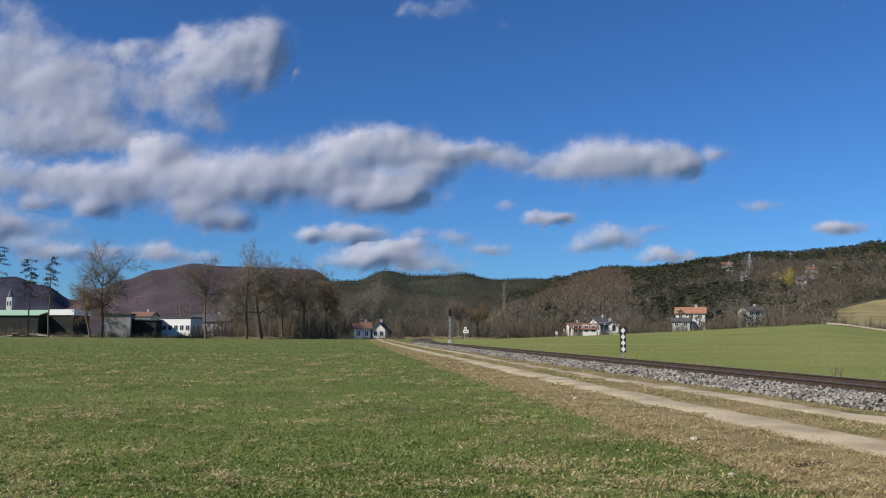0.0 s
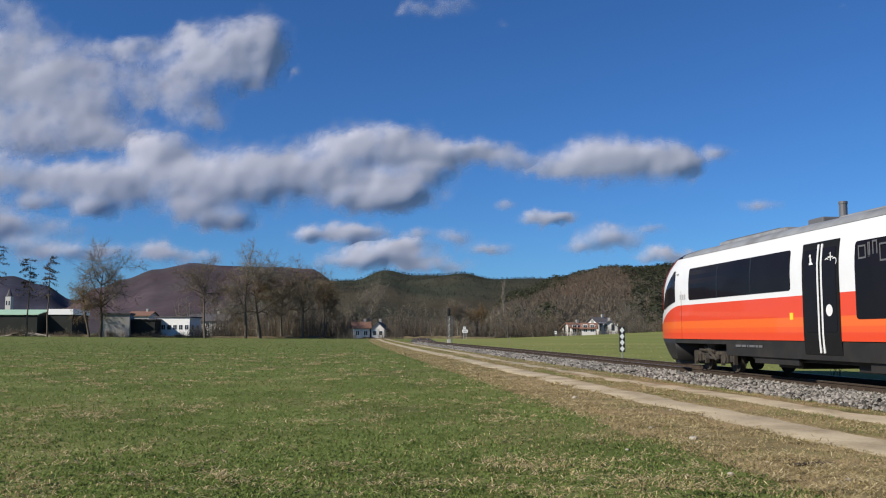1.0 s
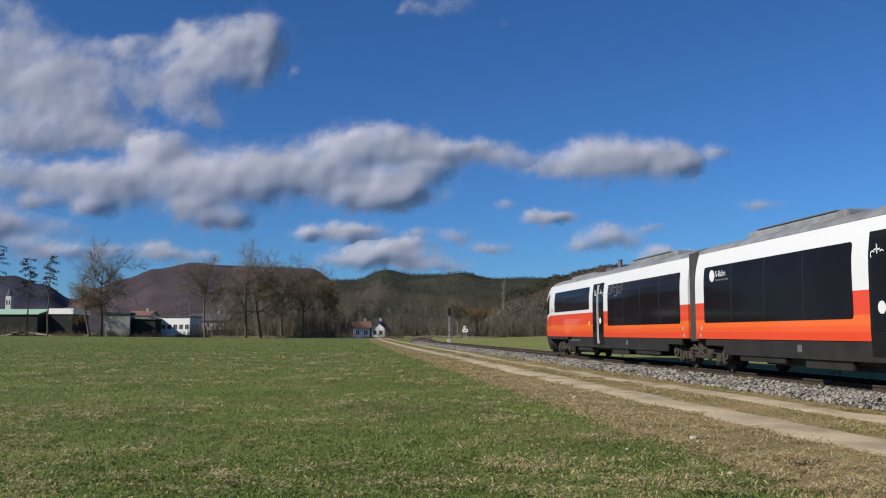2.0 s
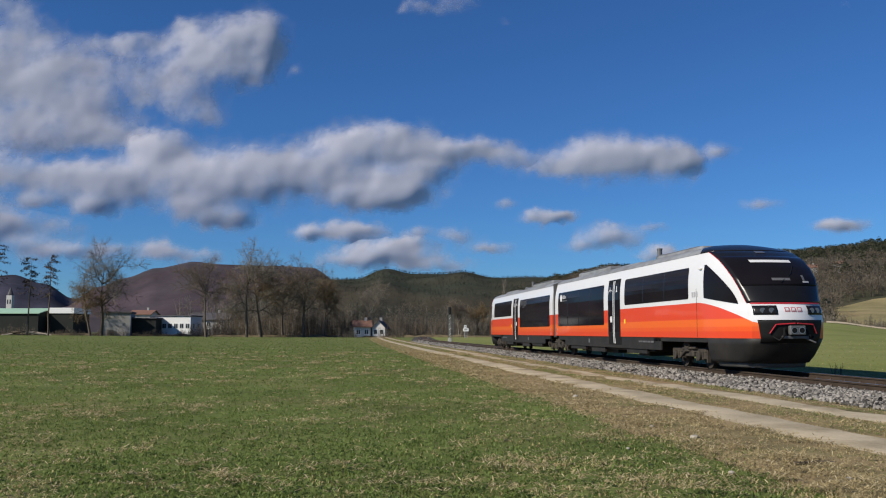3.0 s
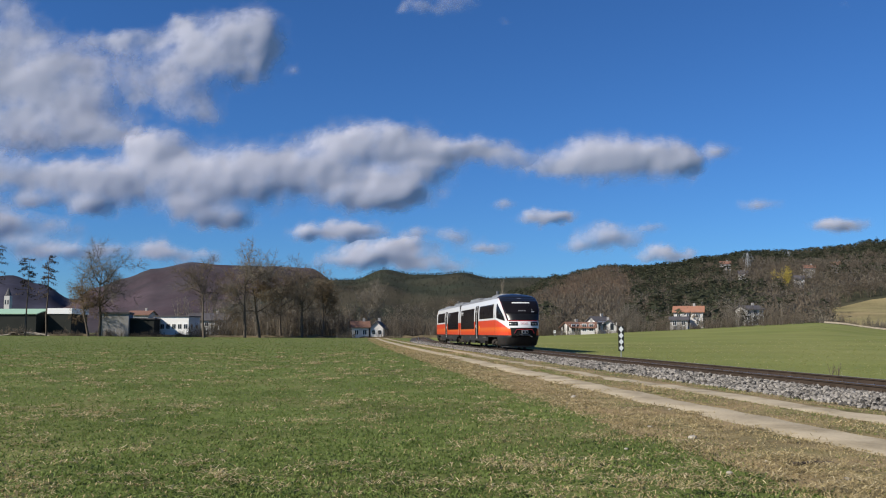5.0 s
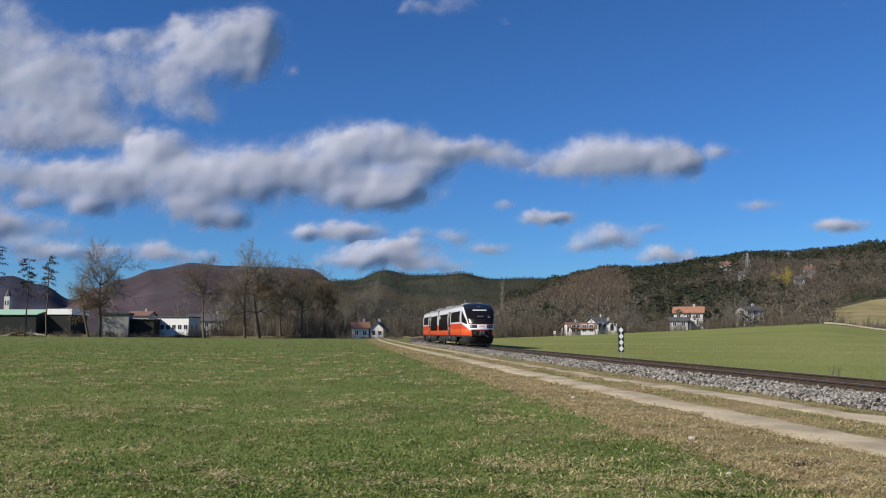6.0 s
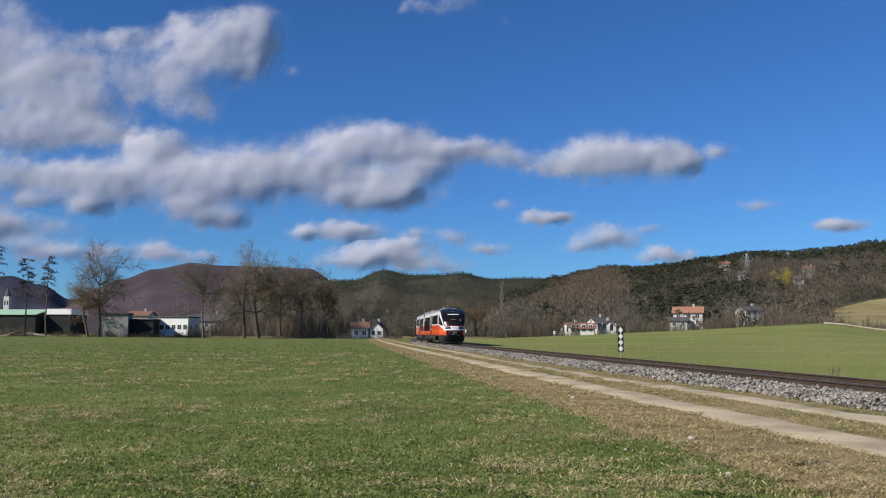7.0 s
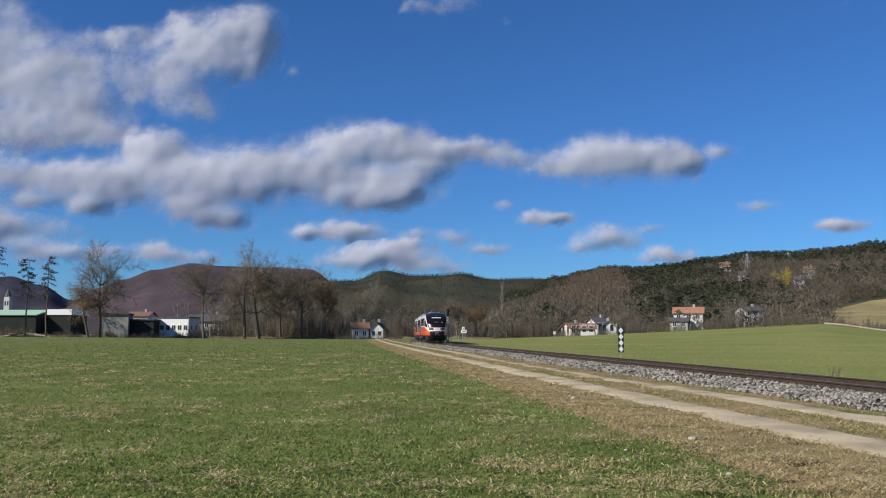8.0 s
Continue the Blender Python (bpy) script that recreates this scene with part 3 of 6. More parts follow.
def cut_back(bm, x):
    """Takes away what lies behind x and closes the cut."""
    bmesh.ops.bisect_plane(bm, geom=list(bm.verts) + list(bm.edges) + list(bm.faces), plane_co=(x, 0, 0), plane_no=(-1, 0, 0), clear_outer=True)
    bmesh.ops.holes_fill(bm, edges=[e for e in bm.edges if e.is_boundary])
    return bm


def side_panel(x0, x1, z0, z1, out, side, corner=0.08, thick=0.03, lean=True):
    """A flat panel with rounded corners on one side of the body, following its curve."""
    bm = bmesh.new()
    pts = []
    for cx, cz, a0 in ((x1 - corner, z1 - corner, 0), (x0 + corner, z1 - corner, 90), (x0 + corner, z0 + corner, 180), (x1 - corner, z0 + corner, 270)):
        for i in range(5):
            a = radians(a0 + i * 22.5)
            pts.append((cx + corner * math.cos(a), cz + corner * math.sin(a)))
    front = [bm.verts.new((x, side * (half_width(z) + out), z)) for x, z in pts]
    back = [bm.verts.new((x, side * (half_width(z) + out - thick), z)) for x, z in pts]
    k = len(pts)
    # strips across, so that the panel follows the curved side
    up, down = pts[:10], pts[10:]
    n = 6
    rows = []
    for j in range(n + 1):
        z = z0 + corner + (z1 - z0 - 2 * corner) * j / n
        rows.append((bm.verts.new((x0, side * (half_width(z) + out), z)), bm.verts.new((x1, side * (half_width(z) + out), z))))
    for a, b in zip(rows, rows[1:]):
        bm.faces.new((a[0], a[1], b[1], b[0]))
    bm.faces.new(front[:10])
    bm.faces.new(front[10:])
    for i in range(k):
        bm.faces.new((front[i], front[(i + 1) % k], back[(i + 1) % k], back[i]))
    bmesh.ops.remove_doubles(bm, verts=bm.verts, dist=0.001)
    bmesh.ops.recalc_face_normals(bm, faces=bm.faces)
    return bm


def nose_panel(y0, y1, z0, z1, out, cols=16, rows=12, edge=None):
    """A panel that lies on the curved front. edge(z): its half-width there."""
    bm = bmesh.new()
    vs = []
    for j in range(rows + 1):
        z = z0 + (z1 - z0) * j / rows
        if edge is None:
            ys = [y0 + (y1 - y0) * i / cols for i in range(cols + 1)]
        else:
            rim = edge(z)
            inner = min(rim, corner(z) * half_width(z))
            ys = [-inner + 2 * inner * i / (cols - 6) for i in range(cols - 5)]
            outer = [inner + (rim - inner) * i / 3 + 0.0001 * i for i in (1, 2, 3)]
            ys = [-v for v in reversed(outer)] + ys + outer
        line_v = []
        for y in ys:
            line_v.append(bm.verts.new((nose_x(y, z) + out, y * (1 + out * 0.8), z + out * 0.3)))
        vs.append(line_v)
    for a, b in zip(vs, vs[1:]):
        for i in range(cols):
            bm.faces.new((a[i], a[i + 1], b[i + 1], b[i]))
    bmesh.ops.recalc_face_normals(bm, faces=bm.faces)
    ret = bmesh.ops.extrude_face_region(bm, geom=list(bm.faces))
    vv = [g for g in ret["geom"] if isinstance(g, bmesh.types.BMVert)]
    bmesh.ops.translate(bm, verts=vv, vec=(-0.03, 0, 0))
    bmesh.ops.recalc_face_normals(bm, faces=bm.faces)
    return bm


def nose_tube(pts, r=0.025):
    bm = bmesh.new()
    for a, b in zip(pts, pts[1:]):
        cyl(bm, a, b, r, seg=6)
    return bm


def mask_edge(z):
    return half_width(z) * (corner(z) + 0.012)


def wheelset(parent, x, way_sign):
    bm = bmesh.new()
    for y in (-0.76, 0.76):
        cyl(bm, (0, y - 0.06, 0), (0, y + 0.06, 0), 0.385, seg=28)
        cyl(bm, (0, y - 0.075 * (1 if y > 0 else -1), 0), (0, y - 0.05 * (1 if y > 0 else -1), 0), 0.41, seg=28)
        cyl(bm, (0, y, 0), (0, y + 0.09 * (1 if y > 0 else -1), 0), 0.12, seg=12)
        for q in range(4):
            a = q * math.pi / 2
            cyl(bm, (0.24 * math.cos(a), y + 0.05 * (1 if y > 0 else -1), 0.24 * math.sin(a)), (0.24 * math.cos(a), y + 0.068 * (1 if y > 0 else -1), 0.24 * math.sin(a)), 0.035, seg=8)
    cyl(bm, (0, -0.7, 0), (0, 0.7, 0), 0.08, seg=12)
    ob = part("wheelset", bm, BOGIE, parent, "steel wheels on an axle, brown with brake dust")
    ob.matrix_basis = pose(x, 0, 0.385)
    return ob


def bogie(parent, cx, base):
    """Bogie frame with axle boxes, springs, dampers and brake gear; base is its wheelbase."""
    h = base / 2
    bm = bmesh.new()
    for s in (-1, 1):
        y = s * 1.02
        box(bm, cx - h - 0.35, cx + h + 0.35, y - 0.08, y + 0.08, 0.48, 0.62, bevel=0.02)
        box(bm, cx - h * 0.45, cx + h * 0.45, y - 0.1, y + 0.1, 0.34, 0.56, bevel=0.03)
        for e in (-h, h):
            box(bm, cx + e - 0.17, cx + e + 0.17, y - 0.09, y + 0.13, 0.26, 0.52, bevel=0.03)
            cyl(bm, (cx + e, y + s * 0.02, 0.385), (cx + e, y + s * 0.16, 0.385), 0.13, seg=14)
            for o in (-0.26, 0.26):
                cyl(bm, (cx + e + o, y, 0.3), (cx + e + o, y, 0.52), 0.085, seg=10)
            box(bm, cx + e + 0.36, cx + e + 0.44, y - 0.05, y + 0.05, 0.18, 0.6)
            box(bm, cx + e - 0.44, cx + e - 0.36, y - 0.05, y + 0.05, 0.22, 0.6)
            box(bm, cx + e - 0.12, cx + e + 0.12, s * 0.76 - 0.05, s * 0.76 + 0.05, 0.82, 0.9)
        cyl(bm, (cx, y, 0.5), (cx, y, 0.86), 0.2, seg=16)
        cyl(bm, (cx - h * 0.5, y + s * 0.14, 0.32), (cx + h * 0.35, y + s * 0.14, 0.72), 0.045, seg=8)
        cyl(bm, (cx - 0.3, y + s * 0.12, 0.58), (cx + 0.75, y + s * 0.12, 0.62), 0.05, seg=8)
    box(bm, cx - 0.2, cx + 0.2, -1.0, 1.0, 0.42, 0.66, bevel=0.03)
    return part("bogie_frame", bm, BOGIE, parent, "brown-grey bogie frame with springs and dampers")


def bar_text(bm, x, z, widths, height, side, out=0.012, gap=0.05):
    """Plain bars in place of lettering that cannot be read."""
    for w in widths:
        y = side * (half_width(z) + out)
        box(bm, x, x + w, y - 0.004, y + 0.004, z, z + height)
        x += w + gap


def letters(body, text, size, m, mat, parent, name, outline=False):
    cu = bpy.data.curves.new(name, "FONT")
    cu.body = text
    cu.size = size
    cu.extrude = 0.003
    tmp = bpy.data.objects.new(name, cu)
    scene.collection.objects.link(tmp)
    dg = bpy.context.evaluated_depsgraph_get()
    me = bpy.data.meshes.new_from_object(tmp.evaluated_get(dg))
    bpy.data.objects.remove(tmp)
    me.materials.clear()
    me.materials.append(mat)
    ob = new(name, me)
    ob.parent = parent
    ob.matrix_basis = m
    return ob


def railcar():
    car = empty("railcar", "white and orange diesel railcar of a two-car train on the track", "train", group="railcars of the train")
    body = part("body", shell(shell_levels(0.93, 3.44, (1.7, 1.885, 1.93, 1.97, 2.09, 2.3, 2.45, 2.6, 2.75, 2.9, 3.05, 3.15, 3.3)), 0.28, cap=True), LIVERY, car, "glossy white body above two-tone orange band", smooth=True)
    body.data.set_sharp_from_angle(angle=radians(35))
    roof = part("roof", shell([3.441, 3.5, 3.56, 3.62, 3.68, 3.73, 3.77, 3.795], 0.28, out=0.012, cap=True), ROOF_GREY, car, "grey weathered roof", smooth=True)
    roof.data.set_sharp_from_angle(angle=radians(40))
    # skirts, cut away over the end bogie
    bm = bmesh.new()
    for s in (-1, 1):
        for x0, x1, z0 in ((2.1, 14.75, 0.50),):
            box(bm, x0, x1, s * 1.36 - 0.03, s * 1.36 + 0.03, z0, 0.932, bevel=0.01)
            box(bm, 3.0, 5.4, s * 1.30 - 0.04, s * 1.30 + 0.04, 0.36, 0.51, bevel=0.01)
            box(bm, 6.3, 8.2, s * 1.28 - 0.04, s * 1.28 + 0.04, 0.30, 0.51, bevel=0.01)
            box(bm, 11.0, 13.2, s * 1.29 - 0.04, s * 1.29 + 0.04, 0.34, 0.51, bevel=0.01)
        box(bm, 0.9, 2.095, s * 1.36 - 0.03, s * 1.36 + 0.03, 0.74, 0.932)
        box(bm, 14.1, 18.5, s * 1.36 - 0.03, s * 1.36 + 0.03, 0.80, 0.932)
    part("skirt", bm, SKIRT, car, "dark grey side skirt with equipment hatches")
    bm = cut_back(shell([0.26, 0.34, 0.45, 0.6, 0.75, 0.931], 18.55, out=-0.002, cap=True), 18.5)
    part("front_skirt", bm, SKIRT, car, "dark grey rounded front skirt", smooth=True)
    part("underframe", boxes((0.5, 18.0, -1.1, 1.1, 0.80, 0.95), (3.2, 13.6, -1.2, 1.2, 0.42, 0.82), (7.4, 8.9, -1.0, 1.15, 0.27, 0.45), (4.0, 6.2, -1.1, 1.1, 0.30, 0.45), (11.4, 12.6, -1.0, 1.0, 0.25, 0.45), bevel=0.03), SKIRT, car)
    for s in (-1, 1):
        lo = part("lower_window", side_panel(0.93, 8.45, 1.39, 3.00, 0.012, s), GLASS, car, "large dark tinted window pane")
        hi = part("upper_window", side_panel(11.11, 17.23, 2.11, 3.07, 0.012, s), GLASS, car, "dark tinted window band")
        for host, xs, z0, z1 in ((lo, (2.75, 4.62, 6.5), 1.42, 2.97), (hi, (13.15, 15.2), 2.13, 3.05)):
            for xx in xs:
                part("mullion", side_panel(xx - 0.045, xx + 0.045, z0, z1, 0.015, s, corner=0.01), MASK, host)
        door = part("door", side_panel(9.04, 10.56, 0.62, 3.14, 0.010, s, corner=0.03), BLACK, car, "dark plug door with two glazed leaves")
        for x0, x1 in ((9.10, 9.765), (9.835, 10.50)):
            part("door_glass", side_panel(x0 + 0.06, x1 - 0.06, 1.12, 2.98, 0.016, s, corner=0.06), GLASS, door)
        for x0 in (9.69, 9.84):
            part("grab_strip", side_panel(x0, x0 + 0.07, 0.66, 3.08, 0.022, s, corner=0.02), WHITE, door, "white upright strip on the door")
        bm = bmesh.new()
        cyl(bm, (9.45, s * 1.42, 1.60), (9.45, s * 1.432, 1.60), 0.13, seg=20)
        part("round_sign", bm, PRINT, door, "round white door sticker")
        # small picture signs over the door leaves
        bm = bmesh.new()
        yy = s * (half_width(2.75) + 0.018)
        for cx in (9.20, 9.50):
            ring = bmesh.ops.create_circle(bm, segments=14, radius=0.085)["verts"]
            bmesh.ops.transform(bm, matrix=Matrix.Translation((cx, yy, 2.66)) @ Matrix.Rotation(radians(90), 4, "X"), verts=ring)
            ring2 = bmesh.ops.create_circle(bm, segments=14, radius=0.06)["verts"]
            bmesh.ops.transform(bm, matrix=Matrix.Translation((cx, yy, 2.66)) @ Matrix.Rotation(radians(90), 4, "X"), verts=ring2)
            bmesh.ops.bridge_loops(bm, edges=[e for e in bm.edges if not e.link_faces])
        box(bm, 9.25, 9.45, yy - 0.003, yy + 0.003, 2.74, 2.77)
        box(bm, 9.33, 9.36, yy - 0.003, yy + 0.003, 2.66, 2.86)
        part("bicycle_sign", bm, PRINT, door, "white bicycle sign")
        bm = bmesh.new()
        cyl(bm, (10.15, yy, 2.62), (10.15, yy + s * 0.006, 2.62), 0.09, seg=14)
        cyl(bm, (10.17, yy, 2.84), (10.17, yy + s * 0.006, 2.84), 0.04, seg=10)
        box(bm, 10.13, 10.20, yy - 0.003, yy + 0.003, 2.66, 2.80)
        part("wheelchair_sign", bm, PRINT, door, "white wheelchair sign")
        part("yellow_label", boxes((11.02, 11.16, s * 1.418 - 0.01, s * 1.418 + 0.01, 1.42, 1.58)), YELLOW, car)
        for x0, z0 in ((0.60, 0.97), (0.68, 1.18)):
            part("marker_plate", boxes((x0, x0 + 0.065, s * 1.42 - 0.008, s * 1.42 + 0.008, z0, z0 + 0.11)), PRINT_MID, car)
        bm = bmesh.new()
        bar_text(bm, 12.6, 0.74, (0.2, 0.12, 0.3, 0.08, 0.26, 0.3), 0.06, s, out=0.01)
        part("running_number", bm, PRINT_DIM, car)
        part("hatch_label", boxes((6.1, 6.3, s * 1.39 - 0.008, s * 1.39 + 0.010, 0.66, 0.82)), PRINT_DIM, car)
        bm = bmesh.new()
        bar_text(bm, 17.50, 2.15, (0.11, 0.11, 0.11), 0.15, s, out=0.006)
        part("company_mark", bm, PRINT_MID, car)
        # cab side window: a pane cut to a slope at its front
        bm = bmesh.new()
        outline = []
        for i in range(15):
            z = 2.10 + (3.06 - 2.10) * i / 14
            outline.append((18.36, z))
        slope = [(18.46 + 1.56 * (1 - ((z - 2.06) / 1.02) ** 1.7), z) for z in [3.07 - 0.97 * i / 14 for i in range(15)]]
        rows = []
        for i in range(15):
            z = 2.10 + 0.97 * i / 14
            xe = slope[14 - i][0]
            row = []
            for j in range(9):
                x = 18.36 + (xe - 18.36) * j / 8
                row.append(bm.verts.new((x + 0.004, s * (side_y(x, z) + 0.014), z - 0.22 * j / 8 * (1 - i / 14))))
            rows.append(row)
        for a, b in zip(rows, rows[1:]):
            for i in range(8):
                bm.faces.new((a[i], a[i + 1], b[i + 1], b[i]))
        bmesh.ops.recalc_face_normals(bm, faces=bm.faces)
        if s < 0 and bm.faces[0].normal.y > 0 or s > 0 and bm.faces[0].normal.y < 0:
            bmesh.ops.reverse_faces(bm, faces=bm.faces)
        part("cab_window", bm, GLASS, car, "dark sloping cab side window", smooth=True)
        part("mirror_camera", boxes((18.05, 18.22, s * 1.40 - 0.03, s * 1.40 + 0.03, 2.95, 3.0), bevel=0.01), PRINT, car)
        part("body_joint", boxes((17.83, 17.845, s * 1.416 - 0.004, s * 1.416 + 0.002, 0.95, 2.4)), SKIRT, car)
    # front: black mask, windscreen, headlights, coupler
    mask = part("front_mask", nose_panel(0, 0, 1.885, 3.44, 0.016, cols=30, rows=24, edge=mask_edge), MASK, car, "glossy black front surround", smooth=True)
    top = shell([3.445, 3.5, 3.56, 3.62, 3.68, 3.73, 3.77, 3.795], 18.0, out=0.02, cap=True)
    part("roof_front", top, MASK, car, "black front roof cap", smooth=True)
    part("windscreen", nose_panel(0, 0, 2.36, 3.26, 0.022, cols=22, edge=lambda z: mask_edge(z) * 0.93), GLASS, mask, "large dark windscreen", smooth=True)
    part("sun_blind", nose_panel(-0.58, 0.58, 3.04, 3.12, 0.036, rows=2), PRINT, mask, "pale roller blind strip")
    part("desk_edge", nose_panel(-0.30, 0.20, 2.50, 2.57, 0.030, rows=2), PRINT_DIM, mask, "pale edge of the driver's desk behind the glass")
    part("cab_fitting", nose_panel(0.58, 0.78, 2.44, 2.49, 0.030, rows=2, cols=4), PRINT_MID, mask, "pale fitting behind the glass")
    part("cab_fitting", nose_panel(0.60, 0.66, 2.50, 2.66, 0.030, rows=3, cols=2), PRINT_DIM, mask, "pale fitting behind the glass")
    part("wiper", nose_tube([(nose_x(-0.1, 2.45) + 0.05, -0.1, 2.45), (nose_x(0.3, 2.7) + 0.05, 0.3, 2.7), (nose_x(0.55, 2.95) + 0.05, 0.55, 2.95)], 0.012), BLACK, mask)
    part("roof_lamp", nose_panel(-0.13, 0.13, 3.36, 3.43, 0.03, rows=2, cols=4), LAMPGLASS, mask, "top headlamp")
    for s in (-1, 1):
        pts = [(nose_x(s * mask_edge(z), z) + 0.012, s * (mask_edge(z) * 1.0096 + 0.004), z + 0.004) for z in [1.885 + 1.555 * i / 16 for i in range(17)]]
        part("red_line", nose_tube(pts, 0.008), RED, car, "thin red trim line")
        panel = part("headlight", nose_panel(s * 0.42, s * 0.96, 1.56, 1.81, 0.014, rows=4), MASK, car, "black headlight panel with clear lenses", smooth=True)
        for yy in (0.56, 0.76):
            bm = bmesh.new()
            x = nose_x(s * yy, 1.68)
            cyl(bm, (x - 0.05, s * yy, 1.68), (x + 0.026, s * yy * 1.01, 1.68), 0.07, seg=16)
            part("lens", bm, LAMPGLASS, panel)
    part("red_rim", nose_panel(-0.97, 0.97, 1.855, 1.885, 0.02, rows=1, cols=20), RED, car)
    for y in (-0.17, 0.0, 0.17):
        mark = part("front_mark", nose_panel(y - 0.065, y + 0.065, 1.64, 1.76, 0.010, rows=2, cols=3), MARK_RED, car, "dull red mark on the white front band")
        part("centre", nose_panel(y - 0.036, y + 0.036, 1.668, 1.732, 0.014, rows=2, cols=2), WHITE, mark)
    part("bumper", nose_panel(-1.02, 1.02, 0.80, 1.42, 0.014, cols=24, edge=lambda z: 0.80 + 0.15 * (z - 0.8)), BLACK, car, "black front recess round the coupler", smooth=True)
    for s in (-1, 1):
        foot, knee, top_in = (s * 0.66, 1.06), (s * 0.52, 1.30), (s * 0.03, 1.33)
        pts = [(nose_x(q[0], q[1]) + 0.06, q[0], q[1]) for q in (foot, knee, top_in)]
        part("red_guard", nose_tube(pts, 0.017), RED, car, "bent red guard bar round the coupler")
        part("hose", nose_tube([(nose_x(s * q, z) + o, s * q, z) for q, z, o in ((0.30, 1.2, 0.03), (0.36, 1.0, 0.16), (0.44, 0.88, 0.12), (0.58, 0.98, 0.04))], 0.024), BLACK, car)
    bm = boxes((20.55, 21.02, -0.15, 0.15, 1.02, 1.26), (20.96, 21.10, -0.22, 0.22, 1.02, 1.27), bevel=0.03)
    box(bm, 20.80, 20.98, -0.36, 0.36, 0.92, 1.0, bevel=0.015)
    cyl(bm, (20.95, 0.24, 0.95), (21.06, 0.50, 0.82), 0.022, seg=8)
    coupler = part("coupler", bm, COUPLER, car, "grey automatic coupler")
    for y in (-0.105, 0.105):
        part("socket", cyls(((21.06, y, 1.145), (21.106, y, 1.145), 0.075), seg=18), BLACK, coupler, "dark round socket")
        part("ring", cyls(((21.05, y, 1.145), (21.103, y, 1.145), 0.09), seg=18), STEEL, coupler)
    part("plough", cut_back(shell([0.13, 0.2, 0.262], 18.7, out=-0.10, cap=True), 18.7), PLOUGH, car, "grey track clearing plate under the front", smooth=True)
    # roof equipment
    for x0, x1, w, h0, h1 in ((12.6, 16.6, 0.70, 3.6, 3.83), (2.6, 7.4, 0.84, 3.6, 3.87), (8.2, 10.4, 0.60, 3.6, 3.80)):
        part("roof_fairing", boxes((x0, x1, -w, w, h0, h1), bevel=0.09), ROOF_GREY, car, "grey roof equipment fairing")
    for dims in ((13.0, 16.2, 0.35, 0.64, 3.81, 3.845), (3.2, 7.0, 0.45, 0.85, 3.85, 3.885), (13.0, 16.2, -0.64, -0.35, 3.81, 3.845), (3.2, 7.0, -0.85, -0.45, 3.85, 3.885)):
        part("roof_panel", boxes(dims, bevel=0.015), PRINT_DIM, car)
    part("exhaust_pipe", cyls(((11.1, 0.0, 3.7), (11.1, 0.0, 4.24), 0.095), ((11.1, 0, 4.20), (11.1, 0, 4.26), 0.105)), PRINT_DIM, car, "dark exhaust pipe")
    part("horn_unit", boxes((11.5, 12.2, -0.3, 0.3, 3.7, 3.95), bevel=0.04), PRINT_DIM, car)
    bogie(car, 16.35, 1.9)
    wheelset(car, 15.40, 1)
    wheelset(car, 17.30, 1)
    return car


lead = railcar()
rear = copy_thing(lead, pose(0, -30, 0))
TRAIN += [(lead, 1), (rear, -1)]
# the shared bogie and the bellows belong to the leading car
part("bellows", boxes(*[(-0.30 + 0.1 * i, -0.22 + 0.1 * i, -1.36, 1.36, 0.85, 3.52) for i in range(6)], (-0.34, 0.34, -1.30, 1.30, 0.9, 3.48), bevel=0.03), BELLOWS, lead, "dark rubber gangway bellows")
bogie(lead, 0.0, 2.65)
for s in (-1, 1):
    for e in (-1, 1):
        bm = bmesh.new()
        box(bm, min(e * 1.45, e * 2.0), max(e * 1.45, e * 2.0), s * 1.05 - 0.06, s * 1.05 + 0.06, 0.50, 0.66, bevel=0.02)
        cyl(bm, (e * 1.82, s * 1.06, 0.52), (e * 1.82, s * 1.22, 0.52), 0.19, seg=18)
        cyl(bm, (e * 1.82, s * 1.22, 0.52), (e * 1.82, s * 1.26, 0.52), 0.09, seg=12)
        box(bm, e * 1.60 - 0.05, e * 1.60 + 0.05, s * 1.12 - 0.05, s * 1.12 + 0.05, 0.22, 0.80, bevel=0.01)
        cyl(bm, (e * 1.95, s * 1.1, 0.72), (e * 1.2, s * 1.14, 0.74), 0.045, seg=8)
        part("brake_gear", bm, BOGIE, lead, "dark brake actuators beside the shared bogie")
wheelset(lead, -1.325, 1)
wheelset(lead, 1.325, 1)
# lettering on the dark window panes
bm = bmesh.new()
for bx, bw, b0, b1 in ((8.05, 0.26, 2.62, 2.90), (7.90, 0.08, 2.62, 2.94), (7.66, 0.16, 2.62, 2.96), (7.30, 0.28, 2.52, 2.88), (7.14, 0.10, 2.52, 2.94), (6.78, 0.28, 2.62, 2.88), (6.56, 0.16, 2.62, 2.96)):
    yb = half_width((b0 + b1) / 2) + 0.019
    box(bm, bx, bx + bw, yb - 0.003, yb + 0.003, b0, b0 + 0.035)
    box(bm, bx, bx + bw, yb - 0.006, yb, b1 - 0.035, b1)
    box(bm, bx, bx + 0.03, yb - 0.004, yb + 0.002, b0, b1)
    box(bm, bx + bw - 0.03, bx + bw, yb - 0.004, yb + 0.002, b0, b1)
part("window_mark", bm, PRINT_DIM, lead, "faint grey outlined mark on the window")
letters(None, "S-Bahn", 0.24, Matrix.Translation((1.75, -(half_width(2.72) + 0.018), 2.68)) @ pose(0, 0, 0, 90, 0, 0), PRINT, rear, "lettering")
bm = bmesh.new()
cyl(bm, (1.52, -(half_width(2.72) + 0.014), 2.72), (1.52, -(half_width(2.72) + 0.022), 2.72), 0.17, seg=24)
